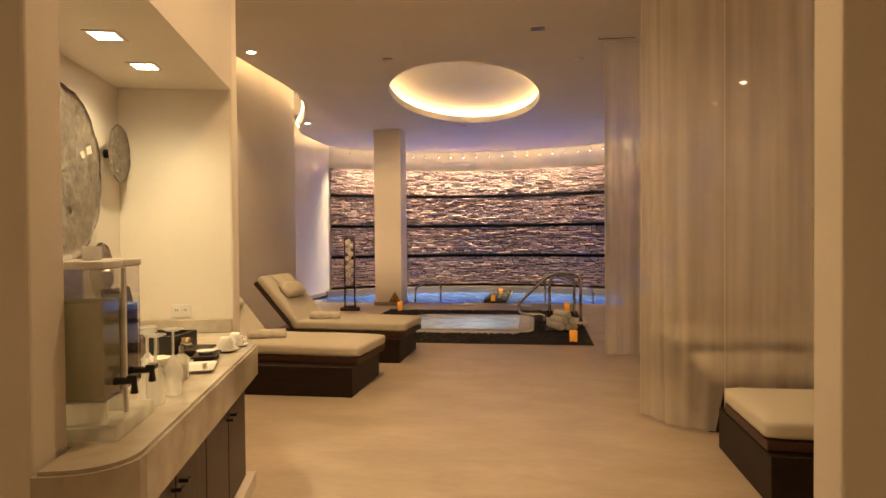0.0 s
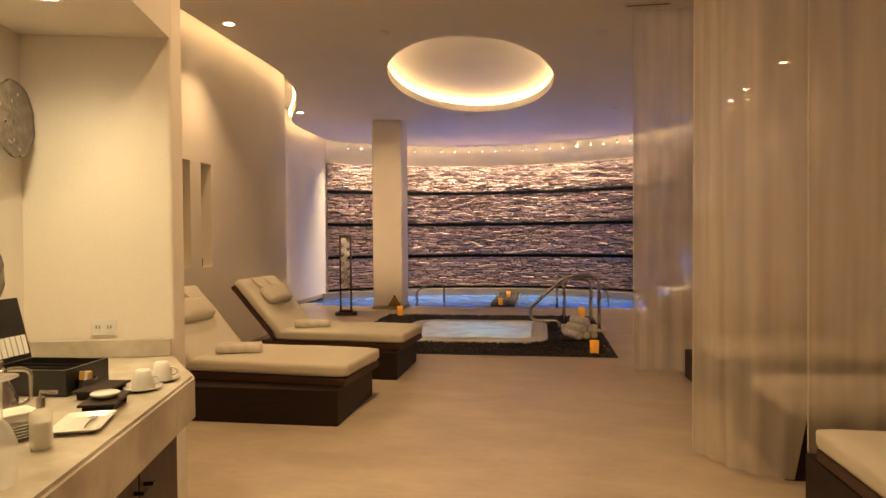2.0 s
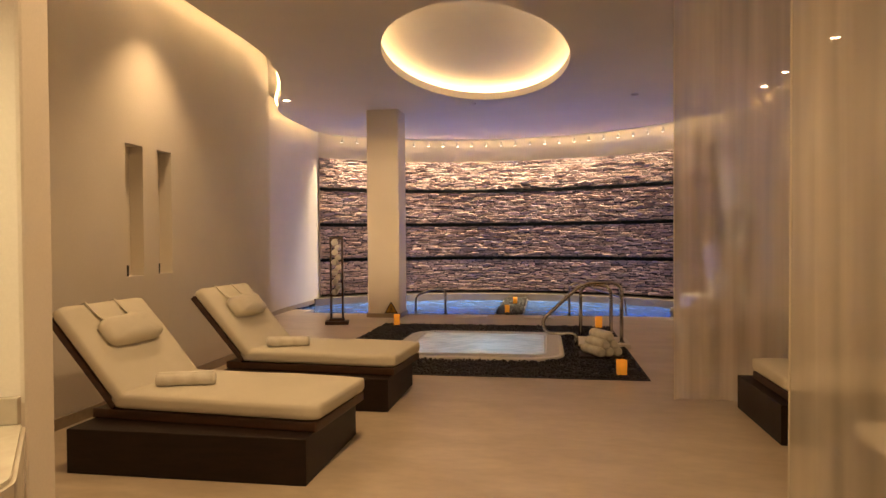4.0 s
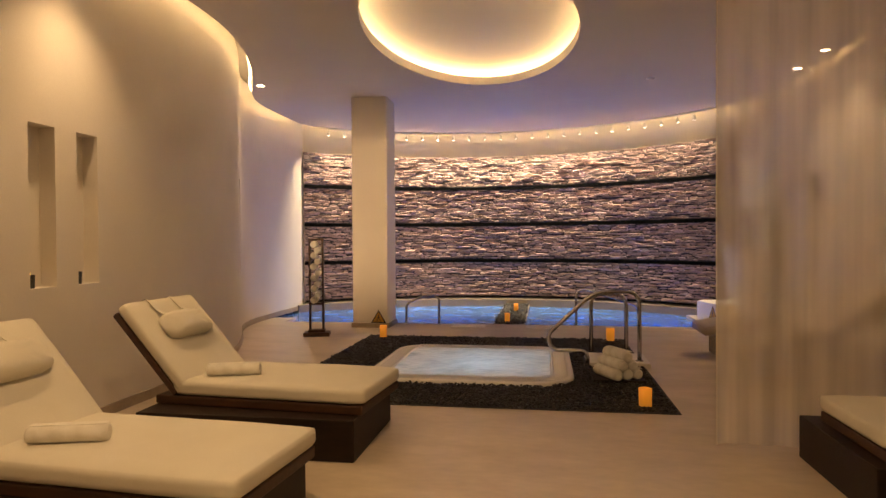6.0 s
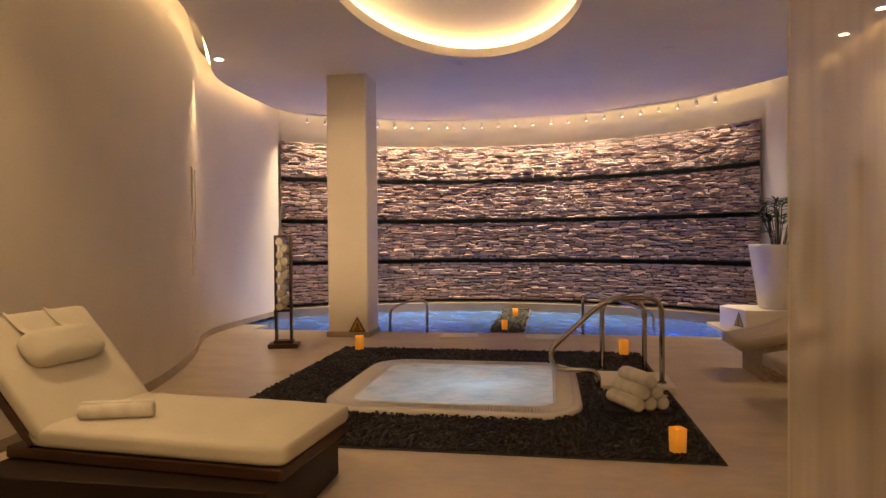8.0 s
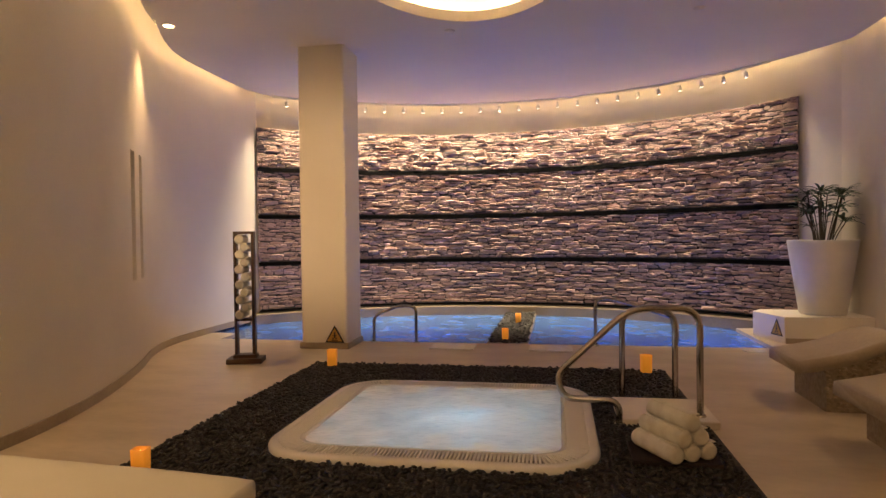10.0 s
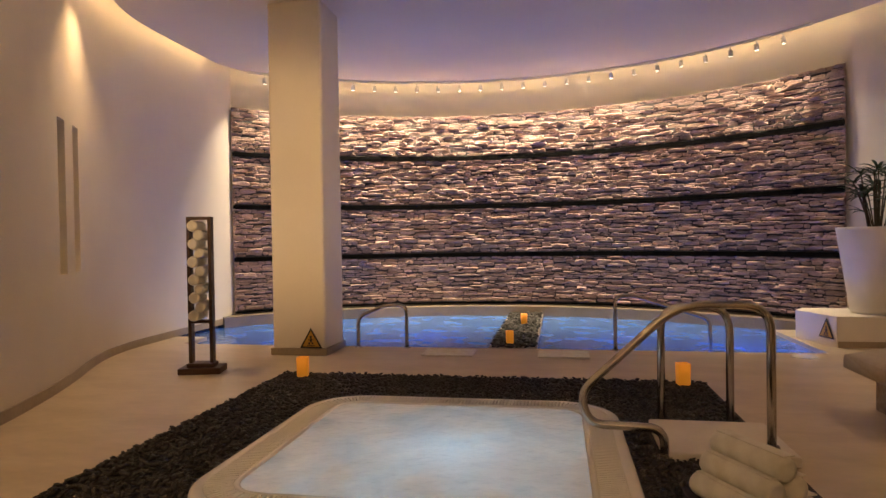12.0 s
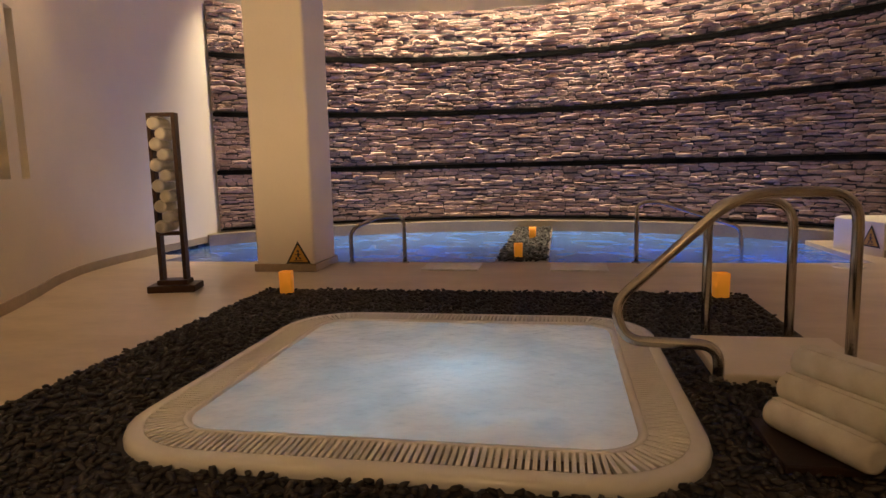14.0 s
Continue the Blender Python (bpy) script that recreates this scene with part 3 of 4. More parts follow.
part("inner_lip", loft([ring_at(0.208, 0.018, 0.36), ring_at(0.208, 0.054, 0.36), ring_at(0.214, 0.058, 0.36), ring_at(0.236, 0.057, 0.38), ring_at(0.246, 0.045, 0.38), ring_at(0.30, -0.12, 0.42), ring_at(0.5, -0.45, 0.5), ring_at(0.56, -0.75, 0.5)], close_last=True), M_TUB, tub, "white tub shell", True)
wb = bmesh.new()
wv = [wb.verts.new((x, y, 0.048)) for x, y, _ in ring_at(0.243, 0, 0.38)]
wb.faces.new(wv)
part("water_surface", wb, M_TUBWATER, tub, "foaming pale blue water lit from below")
slat_me = mesh_of("slat", box(-0.0085, 0.0085, -0.071, 0.071, 0.034, 0.056, 0.002, 1), M_TUB)
lp = round_rect(HX - 0.14, HY - 0.14, 0.28, 10)
seg = [(Vector(a), Vector(c)) for a, c in zip(lp, lp[1:] + lp[:1])]
total = sum((c - a).length for a, c in seg)
count, run, nxt = 290, 0.0, 0.0
for a, c in seg:
    ln = (c - a).length
    while nxt <= run + ln and ln > 1e-6:
        p = a + (c - a) * ((nxt - run) / ln)
        ang = math.degrees(math.atan2((c - a).y, (c - a).x))
        s = new("slat", slat_me)
        s.parent = tub
        s.matrix_basis = pose(p.x, p.y, 0, 0, 0, ang)
        nxt += total / count
    run += ln

BED = (-3.07, 0.74, 8.93, 12.88)
b = bmesh.new()
for x0, x1, y0, y1 in ((BED[0], BED[1], BED[2], 9.95), (BED[0], BED[1], 11.8, BED[3]), (BED[0], -2.15, 9.95, 11.8), (-0.28, BED[1], 9.95, 11.8)):
    box(x0, x1, y0, y1, 0.0, 0.008, into=b)
struct("trim_bed", b, M_GAP, "dark bed under the pebbles", "trim")


def pebbles(name, spots, r0, r1, z, material, label):
    """Many small flattened stones in one mesh."""
    ico = bmesh.new()
    bmesh.ops.create_icosphere(ico, subdivisions=1, radius=1)
    V = np.array([v.co[:] for v in ico.verts])
    F = np.array([[v.index for v in f.verts] for f in ico.faces])
    ico.free()
    rng = np.random.default_rng(4)
    n = len(spots)
    size = rng.uniform(r0, r1, (n, 1)) * rng.uniform([1.0, 0.6, 0.4], [1.6, 1.0, 0.65], (n, 3))
    a = rng.uniform(0, 6.283, n)
    c, s = np.cos(a), np.sin(a)
    W = V[None] * (1 + rng.uniform(-0.18, 0.18, (n, len(V), 1))) * size[:, None]
    tilt = rng.uniform(-0.5, 0.5, (n, 1))
    W[:, :, 2] += W[:, :, 0] * tilt
    X = W[:, :, 0] * c[:, None] - W[:, :, 1] * s[:, None] + spots[:, 0:1]
    Y = W[:, :, 0] * s[:, None] + W[:, :, 1] * c[:, None] + spots[:, 1:2]
    Z = W[:, :, 2] + z + rng.uniform(0, 0.018, (n, 1))
    verts = np.stack([X, Y, Z], -1).reshape(-1, 3)
    faces = (F[None] + (np.arange(n) * len(V))[:, None, None]).reshape(-1, 3)
    me = bpy.data.meshes.new(name)
    me.from_pydata(verts.tolist(), [], faces.tolist())
    me.materials.append(material)
    me.shade_smooth()
    return tagged(new(name, me), label, "pebbles", kind="stuff")


rng = np.random.default_rng(2)
S = []
st = 0.036
for i in range(int((BED[1] - BED[0]) / st)):
    for j in range(int((BED[3] - BED[2]) / st)):
        x, y = BED[0] + (i + 0.5) * st + rng.uniform(-0.012, 0.012), BED[2] + (j + 0.5) * st + rng.uniform(-0.012, 0.012)
        ex, ey = abs(x - TUB_X) - HX + 0.42, abs(y - TUB_Y) - HY + 0.42
        if math.hypot(max(ex, 0), max(ey, 0)) < 0.435:
            continue
        if x > 0.06 and 10.88 < y < 11.54:
            continue
        S.append((min(max(x, BED[0] + 0.03), BED[1] - 0.03), min(max(y, BED[2] + 0.03), BED[3] - 0.03)))
pebbles("pebble_bed", np.array(S), 0.014, 0.024, 0.012, M_PEBBLE, "loose black river pebbles round the tub")
S = [(rng.uniform(-1.27, -0.77), rng.uniform(14.5, 17.8)) for _ in range(900)]
pebbles("pebble_strip", np.array(S), 0.022, 0.036, 0.008, M_PEBBLE, "dark pebbles on the divider between the pools")

t = thing("step_slab", "cream stone step slab beside the tub", "step", pose(0.45, 11.2, 0))
part("slab", box(-0.36, 0.35, -0.35, 0.32, 0.0, 0.06, 0.012), M_STEP, t)

# ---------- handrails ----------


def rail(pts, label, r=0.024, bend=0.14, feet=()):
    t = thing("handrail", label, "handrail", None, "steel handrails")
    part("pipe", tube(pts, r, 14, bend), M_STEEL, t, "", True)
    for x, y, z in feet:
        part("flange", cyl(0.045, 0.04, 0.015, pose(x, y, z), 20), M_STEEL, t)
    return t


rail([(0.69, 11.0, 0.06), (0.69, 11.0, 0.87), (0.18, 10.97, 0.87), (-0.37, 10.93, 0.36), (-0.32, 10.9, 0.19), (0.09, 10.86, 0.19), (0.09, 10.86, 0.0)], "brushed steel handrail bent down into the tub", 0.025, 0.16, [(0.69, 11.0, 0.058), (0.09, 10.86, 0.02)])
rail([(0.61, 11.56, 0.0), (0.61, 11.56, 0.8), (0.18, 11.56, 0.8), (0.18, 11.56, 0.0)], "brushed steel hoop handrail beside the step", 0.025, 0.16, [(0.61, 11.56, 0.02), (0.18, 11.56, 0.02)])
rail([(-2.83, 14.40, 0), (-2.83, 14.40, 0.36), (-2.5, 14.40, 0.5), (-2.24, 14.40, 0.5), (-2.24, 14.40, 0)], "low steel handrail at the pool edge", 0.022, 0.1, [(-2.83, 14.4, 0), (-2.24, 14.4, 0)])
rail([(0.13, 14.42, 0), (0.13, 14.42, 0.6), (0.32, 14.44, 0.62), (1.2, 14.8, 0.31), (1.24, 14.82, -0.6)], "steel handrail sloping into the pool", 0.022, 0.1, [(0.13, 14.42, 0)])

# ---------- towels, candles ----------
t = thing("towel_tray", "dark wooden tray under stacked towels", "tray", pose(0.35, 10.18, 0.02))
part("board", box(-0.26, 0.26, -0.2, 0.2, 0.0, 0.03, 0.006), M_BASE, t)
for k, (dx, dz) in enumerate(((-0.118, 0), (0.0, 0), (0.118, 0), (-0.06, 0.09), (0.06, 0.09), (0.0, 0.18))):
    rolled_towel(pose(0.35 + dx * 0.88, 10.18 + dx * 0.45, 0.05 + dz, 0, 0, 27), 0.42, 0.055, "thick white terry towel rolled and stacked in a pile", "towel pile")


def candle(x, y, z=0.025, s=0.95, turn=10):
    t = thing("candle_lantern", "square amber wax candle glowing on the pebbles", "candle", pose(x, y, z, 0, 0, turn), "amber candles")
    w = 0.052 * s
    shell = loft([[(a, c, h) for a, c in round_rect(w + o, w + o, 0.02, 4)] for h, o in ((0.0, 0), (0.185 * s, 0.003), (0.185 * s, -0.012), (0.12 * s, -0.016))], True, True)
    part("wax", shell, M_WAX, t, "", True)
    part("flame", lathe([(0.0, 0.122 * s), (0.012 * s, 0.135 * s), (0.008 * s, 0.16 * s), (0.0, 0.18 * s)], 8), M_FLAME, t)
    return t


candle(-2.81, 12.68)
candle(0.53, 12.72)
candle(0.47, 9.1, s=0.85, turn=25)
candle(-2.82, 9.4, s=0.85)
candle(-1.06, 14.7, 0.02, 0.8)
candle(-0.98, 16.4, 0.02, 0.8)

# ---------- towel tower ----------
t = thing("towel_tower", "dark wooden tower rack stacked with rolled white towels", "rack", pose(-3.92, 12.85, 0, 0, 0, 14))
part("foot", box(-0.2, 0.2, -0.13, 0.13, 0.0, 0.06, 0.008), M_TRAY, t)
part("foot_block", box(-0.13, 0.13, -0.08, 0.08, 0.06, 0.10, 0.006), M_TRAY, t)
for sx in (-0.1, 0.1):
    part("post", box(sx - 0.016, sx + 0.016, -0.05, 0.05, 0.1, 1.52, 0.004), M_TRAY, t)
for z in (0.5, 1.505):
    part("crossbar", box(-0.084, 0.084, -0.05, 0.05, z - 0.015, z + 0.015, 0.003), M_TRAY, t)
for k in range(11):
    sx = -0.03 if k % 2 == 0 else 0.03
    rolled_towel(pose(-3.92 + sx * 0.97, 12.85 + sx * 0.24, 0.516 + k * 0.086, 0, 0, 13 + (k % 3) * 2), 0.32, 0.053 if k % 2 == 0 else 0.05, "small white hand towel rolled in the tower rack", "towels in the rack")

# ---------- pool edge ----------
for x0, x1 in ((-1.97, -1.40), (-0.71, -0.17)):
    t = thing("bath_mat", "white terry bath mat at the pool edge", "mat", pose((x0 + x1) / 2, 14.1, 0), "bath mats")
    part("cloth", box((x0 - x1) / 2, (x1 - x0) / 2, -0.19, 0.19, 0, 0.016, 0.006), M_TERRY, t)
t = thing("pool_lid", "round white skimmer lid in the floor", "lid", pose(1.98, 14.2, 0))
part("disc", cyl(0.13, 0.125, 0.012, None, 28, 0.003), M_TUB, t)


def sign(m):
    t = thing("warning_sign", "yellow triangular slip warning sign with black border", "sign", m, "warning signs")

    def tri(r, d, y):
        b = bmesh.new()
        lo = [b.verts.new((r * math.sin(a), y, r * math.cos(a))) for a in (0, 2.0944, 4.18879)]
        hi = [b.verts.new((v.co.x, y - d, v.co.z)) for v in lo]
        b.faces.new(lo)
        b.faces.new(hi)
        for k in range(3):
            b.faces.new((lo[k], lo[(k + 1) % 3], hi[(k + 1) % 3], hi[k]))
        return b
    part("border", tri(0.15, 0.003, 0), M_BLACK, t)
    part("face", tri(0.115, 0.002, -0.0035), M_YELLOW, t)
    g = box(-0.008, 0.012, -0.0085, -0.006, -0.01, 0.035)
    for q in ((-0.012, 0.012, 0.04, 0.06), (-0.03, -0.01, -0.035, -0.012), (0.008, 0.03, -0.03, -0.012), (-0.03, 0.03, 0.012, 0.02), (-0.045, 0.045, -0.05, -0.042)):
        box(q[0], q[1], -0.0085, -0.006, q[2], q[3], into=g)
    part("pictogram", g, M_BLACK, t)
    return t


sign(pose(-3.18, 13.797, 0.16))
sign(pose(2.482, 14.97, 0.16, 0, 0, -75))

t = thing("pedestal", "low white plastered plinth with a slanted side", "plinth")
PL = [(2.34, 15.5), (2.53, 14.82), (3.59, 14.82), (3.59, 15.62), (2.5, 15.75)]
part("block", loft([[(x, y, z) for x, y in PL] for z in (0.0, 0.335)] + [[(x * 0.996 + 0.012, y * 0.996 + 0.061, 0.342) for x, y in PL]], True, True), M_WALL, t)
part("base_strip", box(2.54, 3.58, 14.81, 14.818, 0.0, 0.07, 0.002), M_SKIRT, t)
t = thing("planter", "tall tapered white planter with a fan palm", "planter", pose(3.13, 15.22, 0.34))
part("pot", lathe([(0.0, 0.0), (0.27, 0.0), (0.285, 0.03), (0.42, 0.95), (0.425, 0.985), (0.41, 0.99), (0.39, 0.97), (0.385, 0.9), (0.0, 0.9)], 40), M_POT, t, "", True)
part("soil", cyl(0.38, 0.38, 0.02, pose(0, 0, 0.9), 24), M_PEBBLE, t)
random.seed(8)
for k in range(24):
    a, q = random.uniform(0, 6.28), random.uniform(0.02, 0.12)
    lean, h = random.uniform(0.04, 0.2), random.uniform(0.25, 0.72)
    base = Vector((q * math.cos(a), q * math.sin(a), 0.91))
    top = base + Vector((lean * math.cos(a), lean * math.sin(a), h))
    st_ = part("stem", tube([base, base.lerp(top, 0.5) + Vector((0, 0, 0.02)), top], 0.007, 6), M_STEM, t)
    n = random.randint(7, 10)
    for j in range(n):
        d = (a + (j - n / 2 + 0.5) * 0.62) + random.uniform(-0.12, 0.12)
        ln, w = random.uniform(0.17, 0.28), random.uniform(0.016, 0.023)
        rise = random.uniform(0.3, 1.0)
        lf = bmesh.new()
        prev = None
        for s in range(5):
            u = s / 4
            c = top + Vector((math.cos(d) * ln * u, math.sin(d) * ln * u, ln * (rise * u - 0.5 * u * u)))
            ww = w * (0.35 + 2.2 * u * (1 - u) + 0.05)
            sd = Vector((-math.sin(d), math.cos(d), 0)) * ww
            cur = [lf.verts.new(c - sd), lf.verts.new(c + Vector((0, 0, -ww * 0.3))), lf.verts.new(c + sd)]
            if prev:
                lf.faces.new((prev[0], prev[1], cur[1], cur[0]))
                lf.faces.new((prev[1], prev[2], cur[2], cur[1]))
            prev = cur
        part("leaf", lf, M_LEAF, st_)

# stone loungers with a wavy profile


def stone_lounger(y0, label):
    t = thing("stone_lounger", label, "lounger", pose(1.53, y0, 0), "stone loungers")
    top = [(p.x, p.z) for p in smooth_path([(0, 0, 0.40), (0.35, 0, 0.47), (0.75, 0, 0.60), (1.05, 0, 0.52), (1.35, 0, 0.42), (1.7, 0, 0.62), (1.98, 0, 0.86)], 5)]
    b = bmesh.new()
    W = 0.72
    rows = []
    for x, z in top:
        rows.append([b.verts.new((x, yy, zz)) for yy, zz in ((0, z - 0.045), (0.012, z - 0.008), (0.04, z), (W - 0.04, z), (W - 0.012, z - 0.008), (W, z - 0.045), (W, z - 0.1), (0, z - 0.1))])
    for a, c in zip(rows, rows[1:]):
        for k in range(8):
            b.faces.new((a[k], a[(k + 1) % 8], c[(k + 1) % 8], c[k]))
    b.faces.new(rows[0])
    b.faces.new(rows[-1])
    part("top_slab", b, M_SLAB, t, "smooth beige stone top", True)
    b = bmesh.new()
    under = [(x, z - 0.098, 0.0) for x, z in top if x > 0.2]
    rows = [[b.verts.new((x, 0.015, lo)), b.verts.new((x, W - 0.015, lo)), b.verts.new((x, W - 0.015, hi)), b.verts.new((x, 0.015, hi))] for x, hi, lo in under]
    for a, c in zip(rows, rows[1:]):
        for k in range(4):
            b.faces.new((a[k], a[(k + 1) % 4], c[(k + 1) % 4], c[k]))
    b.faces.new(rows[0])
    b.faces.new(rows[-1])
    part("body", b, M_MOSAIC, t, "side clad in beige pebble mosaic")
    rg = random.Random(3)
    pm = bmesh.new()
    for x, hi, lo in under:
        z = hi - 0.02
        while z > lo + 0.01 and z > 0.015:
            r = rg.uniform(0.012, 0.02)
            bmesh.ops.create_icosphere(pm, subdivisions=1, radius=r, matrix=Matrix.Translation((x + rg.uniform(-0.03, 0.03), 0.015, z)) @ Matrix.Diagonal((1.4, 0.5, 0.8, 1)))
            z -= rg.uniform(0.028, 0.045)
    tagged(part("mosaic", pm, M_MOSAIC, t, "small beige pebbles set in the side", True), kind="stuff")
    return t


stone_lounger(11.45, "wavy heated stone lounger with pebble sides")
stone_lounger(10.1, "wavy heated stone lounger beside the curtain")

# ---------- sheer curtains ----------


def curtain(paths, label, seed, z0=0.03):
    """Voile hung along lines in plan, gathered in soft uneven folds."""
    t = thing("sheer_curtain", label, "curtain", None, "sheer curtains")
    rg = random.Random(seed)
    for path in paths:
        P = [Vector((q.x, q.y)) for q in smooth_path([(x, y, 0) for x, y in path], 24)]
        fine = []
        for a, c in zip(P, P[1:]):
            m = max(1, int((c - a).length / 0.012))
            fine += [a.lerp(c, k / m) for k in range(m)]
        fine.append(P[-1])
        ph = [rg.uniform(0, 6.28) for _ in range(5)]
        b = bmesh.new()
        cols, s = [], 0.0
        for i, q in enumerate(fine):
            d = (fine[min(i + 1, len(fine) - 1)] - fine[max(i - 1, 0)]).normalized()
            s += (q - fine[i - 1]).length if i else 0.0
            col = []
            for k in range(11):
                u = k / 10
                amp = 0.012 + 0.016 * (1 - u)
                o = amp * (0.5 * math.sin(s * 30 + ph[0] + 2.4 * math.sin(s * 4.1 + ph[1])) + 1.0 * math.sin(s * 11 + ph[2] + u * 0.9 + 1.3 * math.sin(s * 2.3 + ph[3])))
                side = -0.13 * d.x * (i / len(fine)) ** 4 * (1 - u) ** 9 if path is paths[0] and len(paths) > 1 else 0.0
                drop = 0.012 * math.sin(s * 9 + ph[4]) * (1 - u) ** 4
                col.append(b.verts.new((q.x + side - d.y * o, q.y + d.x * o, z0 + drop + (ROOM_H - 0.02 - z0) * u)))
            cols.append(col)
        for a, c in zip(cols, cols[1:]):
            for k in range(10):
                b.faces.new((a[k], c[k], c[k + 1], a[k + 1]))
        edge = [v.co.copy() for v in cols[0]]
        part("voile", b, M_SHEER, t, "", True)
        part("hem", tube(edge, 0.005, 6), M_PAD, t)
        part("track", ribbon([(q.x, q.y) for q in P[::6] + [P[-1]]], -0.012, 0.012, ROOM_H - 0.025, ROOM_H - 0.002), M_TUB, t)
    return t


curtain([[(0.84, 5.45), (0.97, 5.2), (1.12, 5.08), (1.42, 5.0)], [(1.36, 4.97), (1.7, 4.92), (2.6, 4.9), (3.55, 4.9)]], "floor-length sheer cream voile curtain drawn round a lounger", 1)
curtain([[(0.81, 8.09), (1.6, 8.09), (2.6, 8.1), (3.55, 8.09)]], "floor-length sheer cream voile curtain near the tub", 2)

# ---------- counter ----------


def nk(x, y, z=0.0, turn=0.0):
    return NOOK @ pose(x, y, z, 0, 0, turn)


ct = thing("stone_counter", "thick cream marble counter with rounded end", "counter", nk(0, 0))
poly = [(-0.955, -1.89), (-0.245, -1.89), (-0.245, -2.11)] + [(-0.16 + 0.16 * math.sin(a * 0.2618), -1.95 - 0.16 * math.cos(a * 0.2618)) for a in range(7)] + [(0.0, -0.03), (-0.01, 0.0), (-0.235, 0.49), (-0.955, 0.49)]
cb = bmesh.new()
for z in (0.70,):
    f = cb.faces.new([cb.verts.new((x, y, z)) for x, y in poly])
ex = bmesh.ops.extrude_face_region(cb, geom=[f])
bmesh.ops.translate(cb, verts=[v for v in ex["geom"] if isinstance(v, bmesh.types.BMVert)], vec=(0, 0, 0.18))
bmesh.ops.bevel(cb, geom=[e for e in cb.edges if e.verts[0].co.z > 0.8 and e.verts[1].co.z > 0.8], offset=0.012, segments=2, affect="EDGES")
part("worktop", cb, M_MARBLE, ct, "veined cream marble slab")
part("backsplash", box(-0.95, -0.25, 0.47, 0.495, 0.88, 0.97, 0.004), M_MARBLE, ct)
part("backsplash", box(-0.955, -0.935, -1.88, 0.468, 0.88, 0.97, 0.004), M_MARBLE, ct)
part("plinth", box(-0.9, -0.03, -1.88, 0.05, 0.0, 0.09, 0.006), M_WALL, ct)
part("support", box(-0.94, -0.26, 0.06, 0.485, 0.0, 0.70, 0.02), M_WALL, ct)
for k in range(4):
    y1 = -0.04 - k * 0.46
    cu = thing("base_cabinet", "dark wooden base cabinet under the marble counter", "cabinet", nk(0, y1), "counter cabinets")
    part("body", box(-0.9, -0.1, -0.455, 0.0, 0.09, 0.698, 0.003), M_CAB, cu)
    d = part("door", box(-0.098, -0.075, -0.452, -0.004, 0.10, 0.69, 0.003), M_CAB, cu)
    ky = -0.41 if k % 2 == 0 else -0.045
    part("handle", tube([(-0.075, ky, 0.57), (-0.045, ky, 0.57), (-0.045, ky + 0.03, 0.57)], 0.008, 8), M_BLACK, d, "small dark metal knob")

TOP = 0.882
dp = thing("drink_dispenser", "acrylic drink dispenser with two tanks and black taps", "dispenser", nk(-0.24, -1.7, TOP))
part("stand", box(-0.12, 0.13, -0.17, 0.17, 0.0, 0.05, 0.006), M_ACRYL, dp)
for y0, full in ((-0.165, False), (0.005, True)):
    part("tank", box(-0.1, 0.09, y0, y0 + 0.155, 0.12, 0.53, 0.006), M_GLASS, dp, "clear acrylic tank")
    if full:
        part("drink", box(-0.092, 0.084, y0 + 0.007, y0 + 0.148, 0.128, 0.4, 0.004), M_TEA, dp, "dark brewed tea")
    else:
        part("drink", box(-0.092, 0.084, y0 + 0.007, y0 + 0.148, 0.128, 0.43, 0.004), M_LEMON, dp, "pale cloudy lemonade")
    part("lid", box(-0.105, 0.095, y0 - 0.003, y0 + 0.158, 0.53, 0.555, 0.005), M_TUB, dp, "white lid")
    tp = tube([(0.09, y0 + 0.08, 0.17), (0.15, y0 + 0.08, 0.17), (0.15, y0 + 0.08, 0.13)], 0.013, 10)
    part("tap", add(tp, box(0.135, 0.165, y0 + 0.06, y0 + 0.1, 0.175, 0.19)), M_BLACK, dp, "black tap")
    part("leg", box(-0.1, 0.09, y0 + 0.01, y0 + 0.03, 0.05, 0.12, 0.003), M_ACRYL, dp)
part("edge_post", box(0.088, 0.1, -0.012, 0.006, 0.05, 0.53, 0.003), M_TUB, dp, "white corner strip")
part("card", box(-0.02, 0.02, -0.04, 0.02, 0.555, 0.6, 0.003), M_CHINA, dp)


def flute(x, y):
    t = thing("champagne_flute", "clear champagne flute standing upside down", "glass", nk(x, y, TOP), "upturned flutes")
    part("bowl", lathe([(0.026, 0.0), (0.031, 0.04), (0.03, 0.09), (0.017, 0.125), (0.005, 0.14)], 20), M_FLUTE, t, "", True)
    part("stem", cyl(0.0045, 0.0045, 0.085, pose(0, 0, 0.138), 10), M_FLUTE, t)
    part("foot", lathe([(0.0, 0.222), (0.02, 0.222), (0.034, 0.228), (0.034, 0.231), (0.0, 0.231)], 24), M_FLUTE, t, "", True)
    t.scale = (1.15, 1.15, 1.15)
    return t


for x, y in ((-0.14, -1.42), (-0.12, -1.27), (-0.2, -1.33), (-0.24, -1.2)):
    flute(x, y)
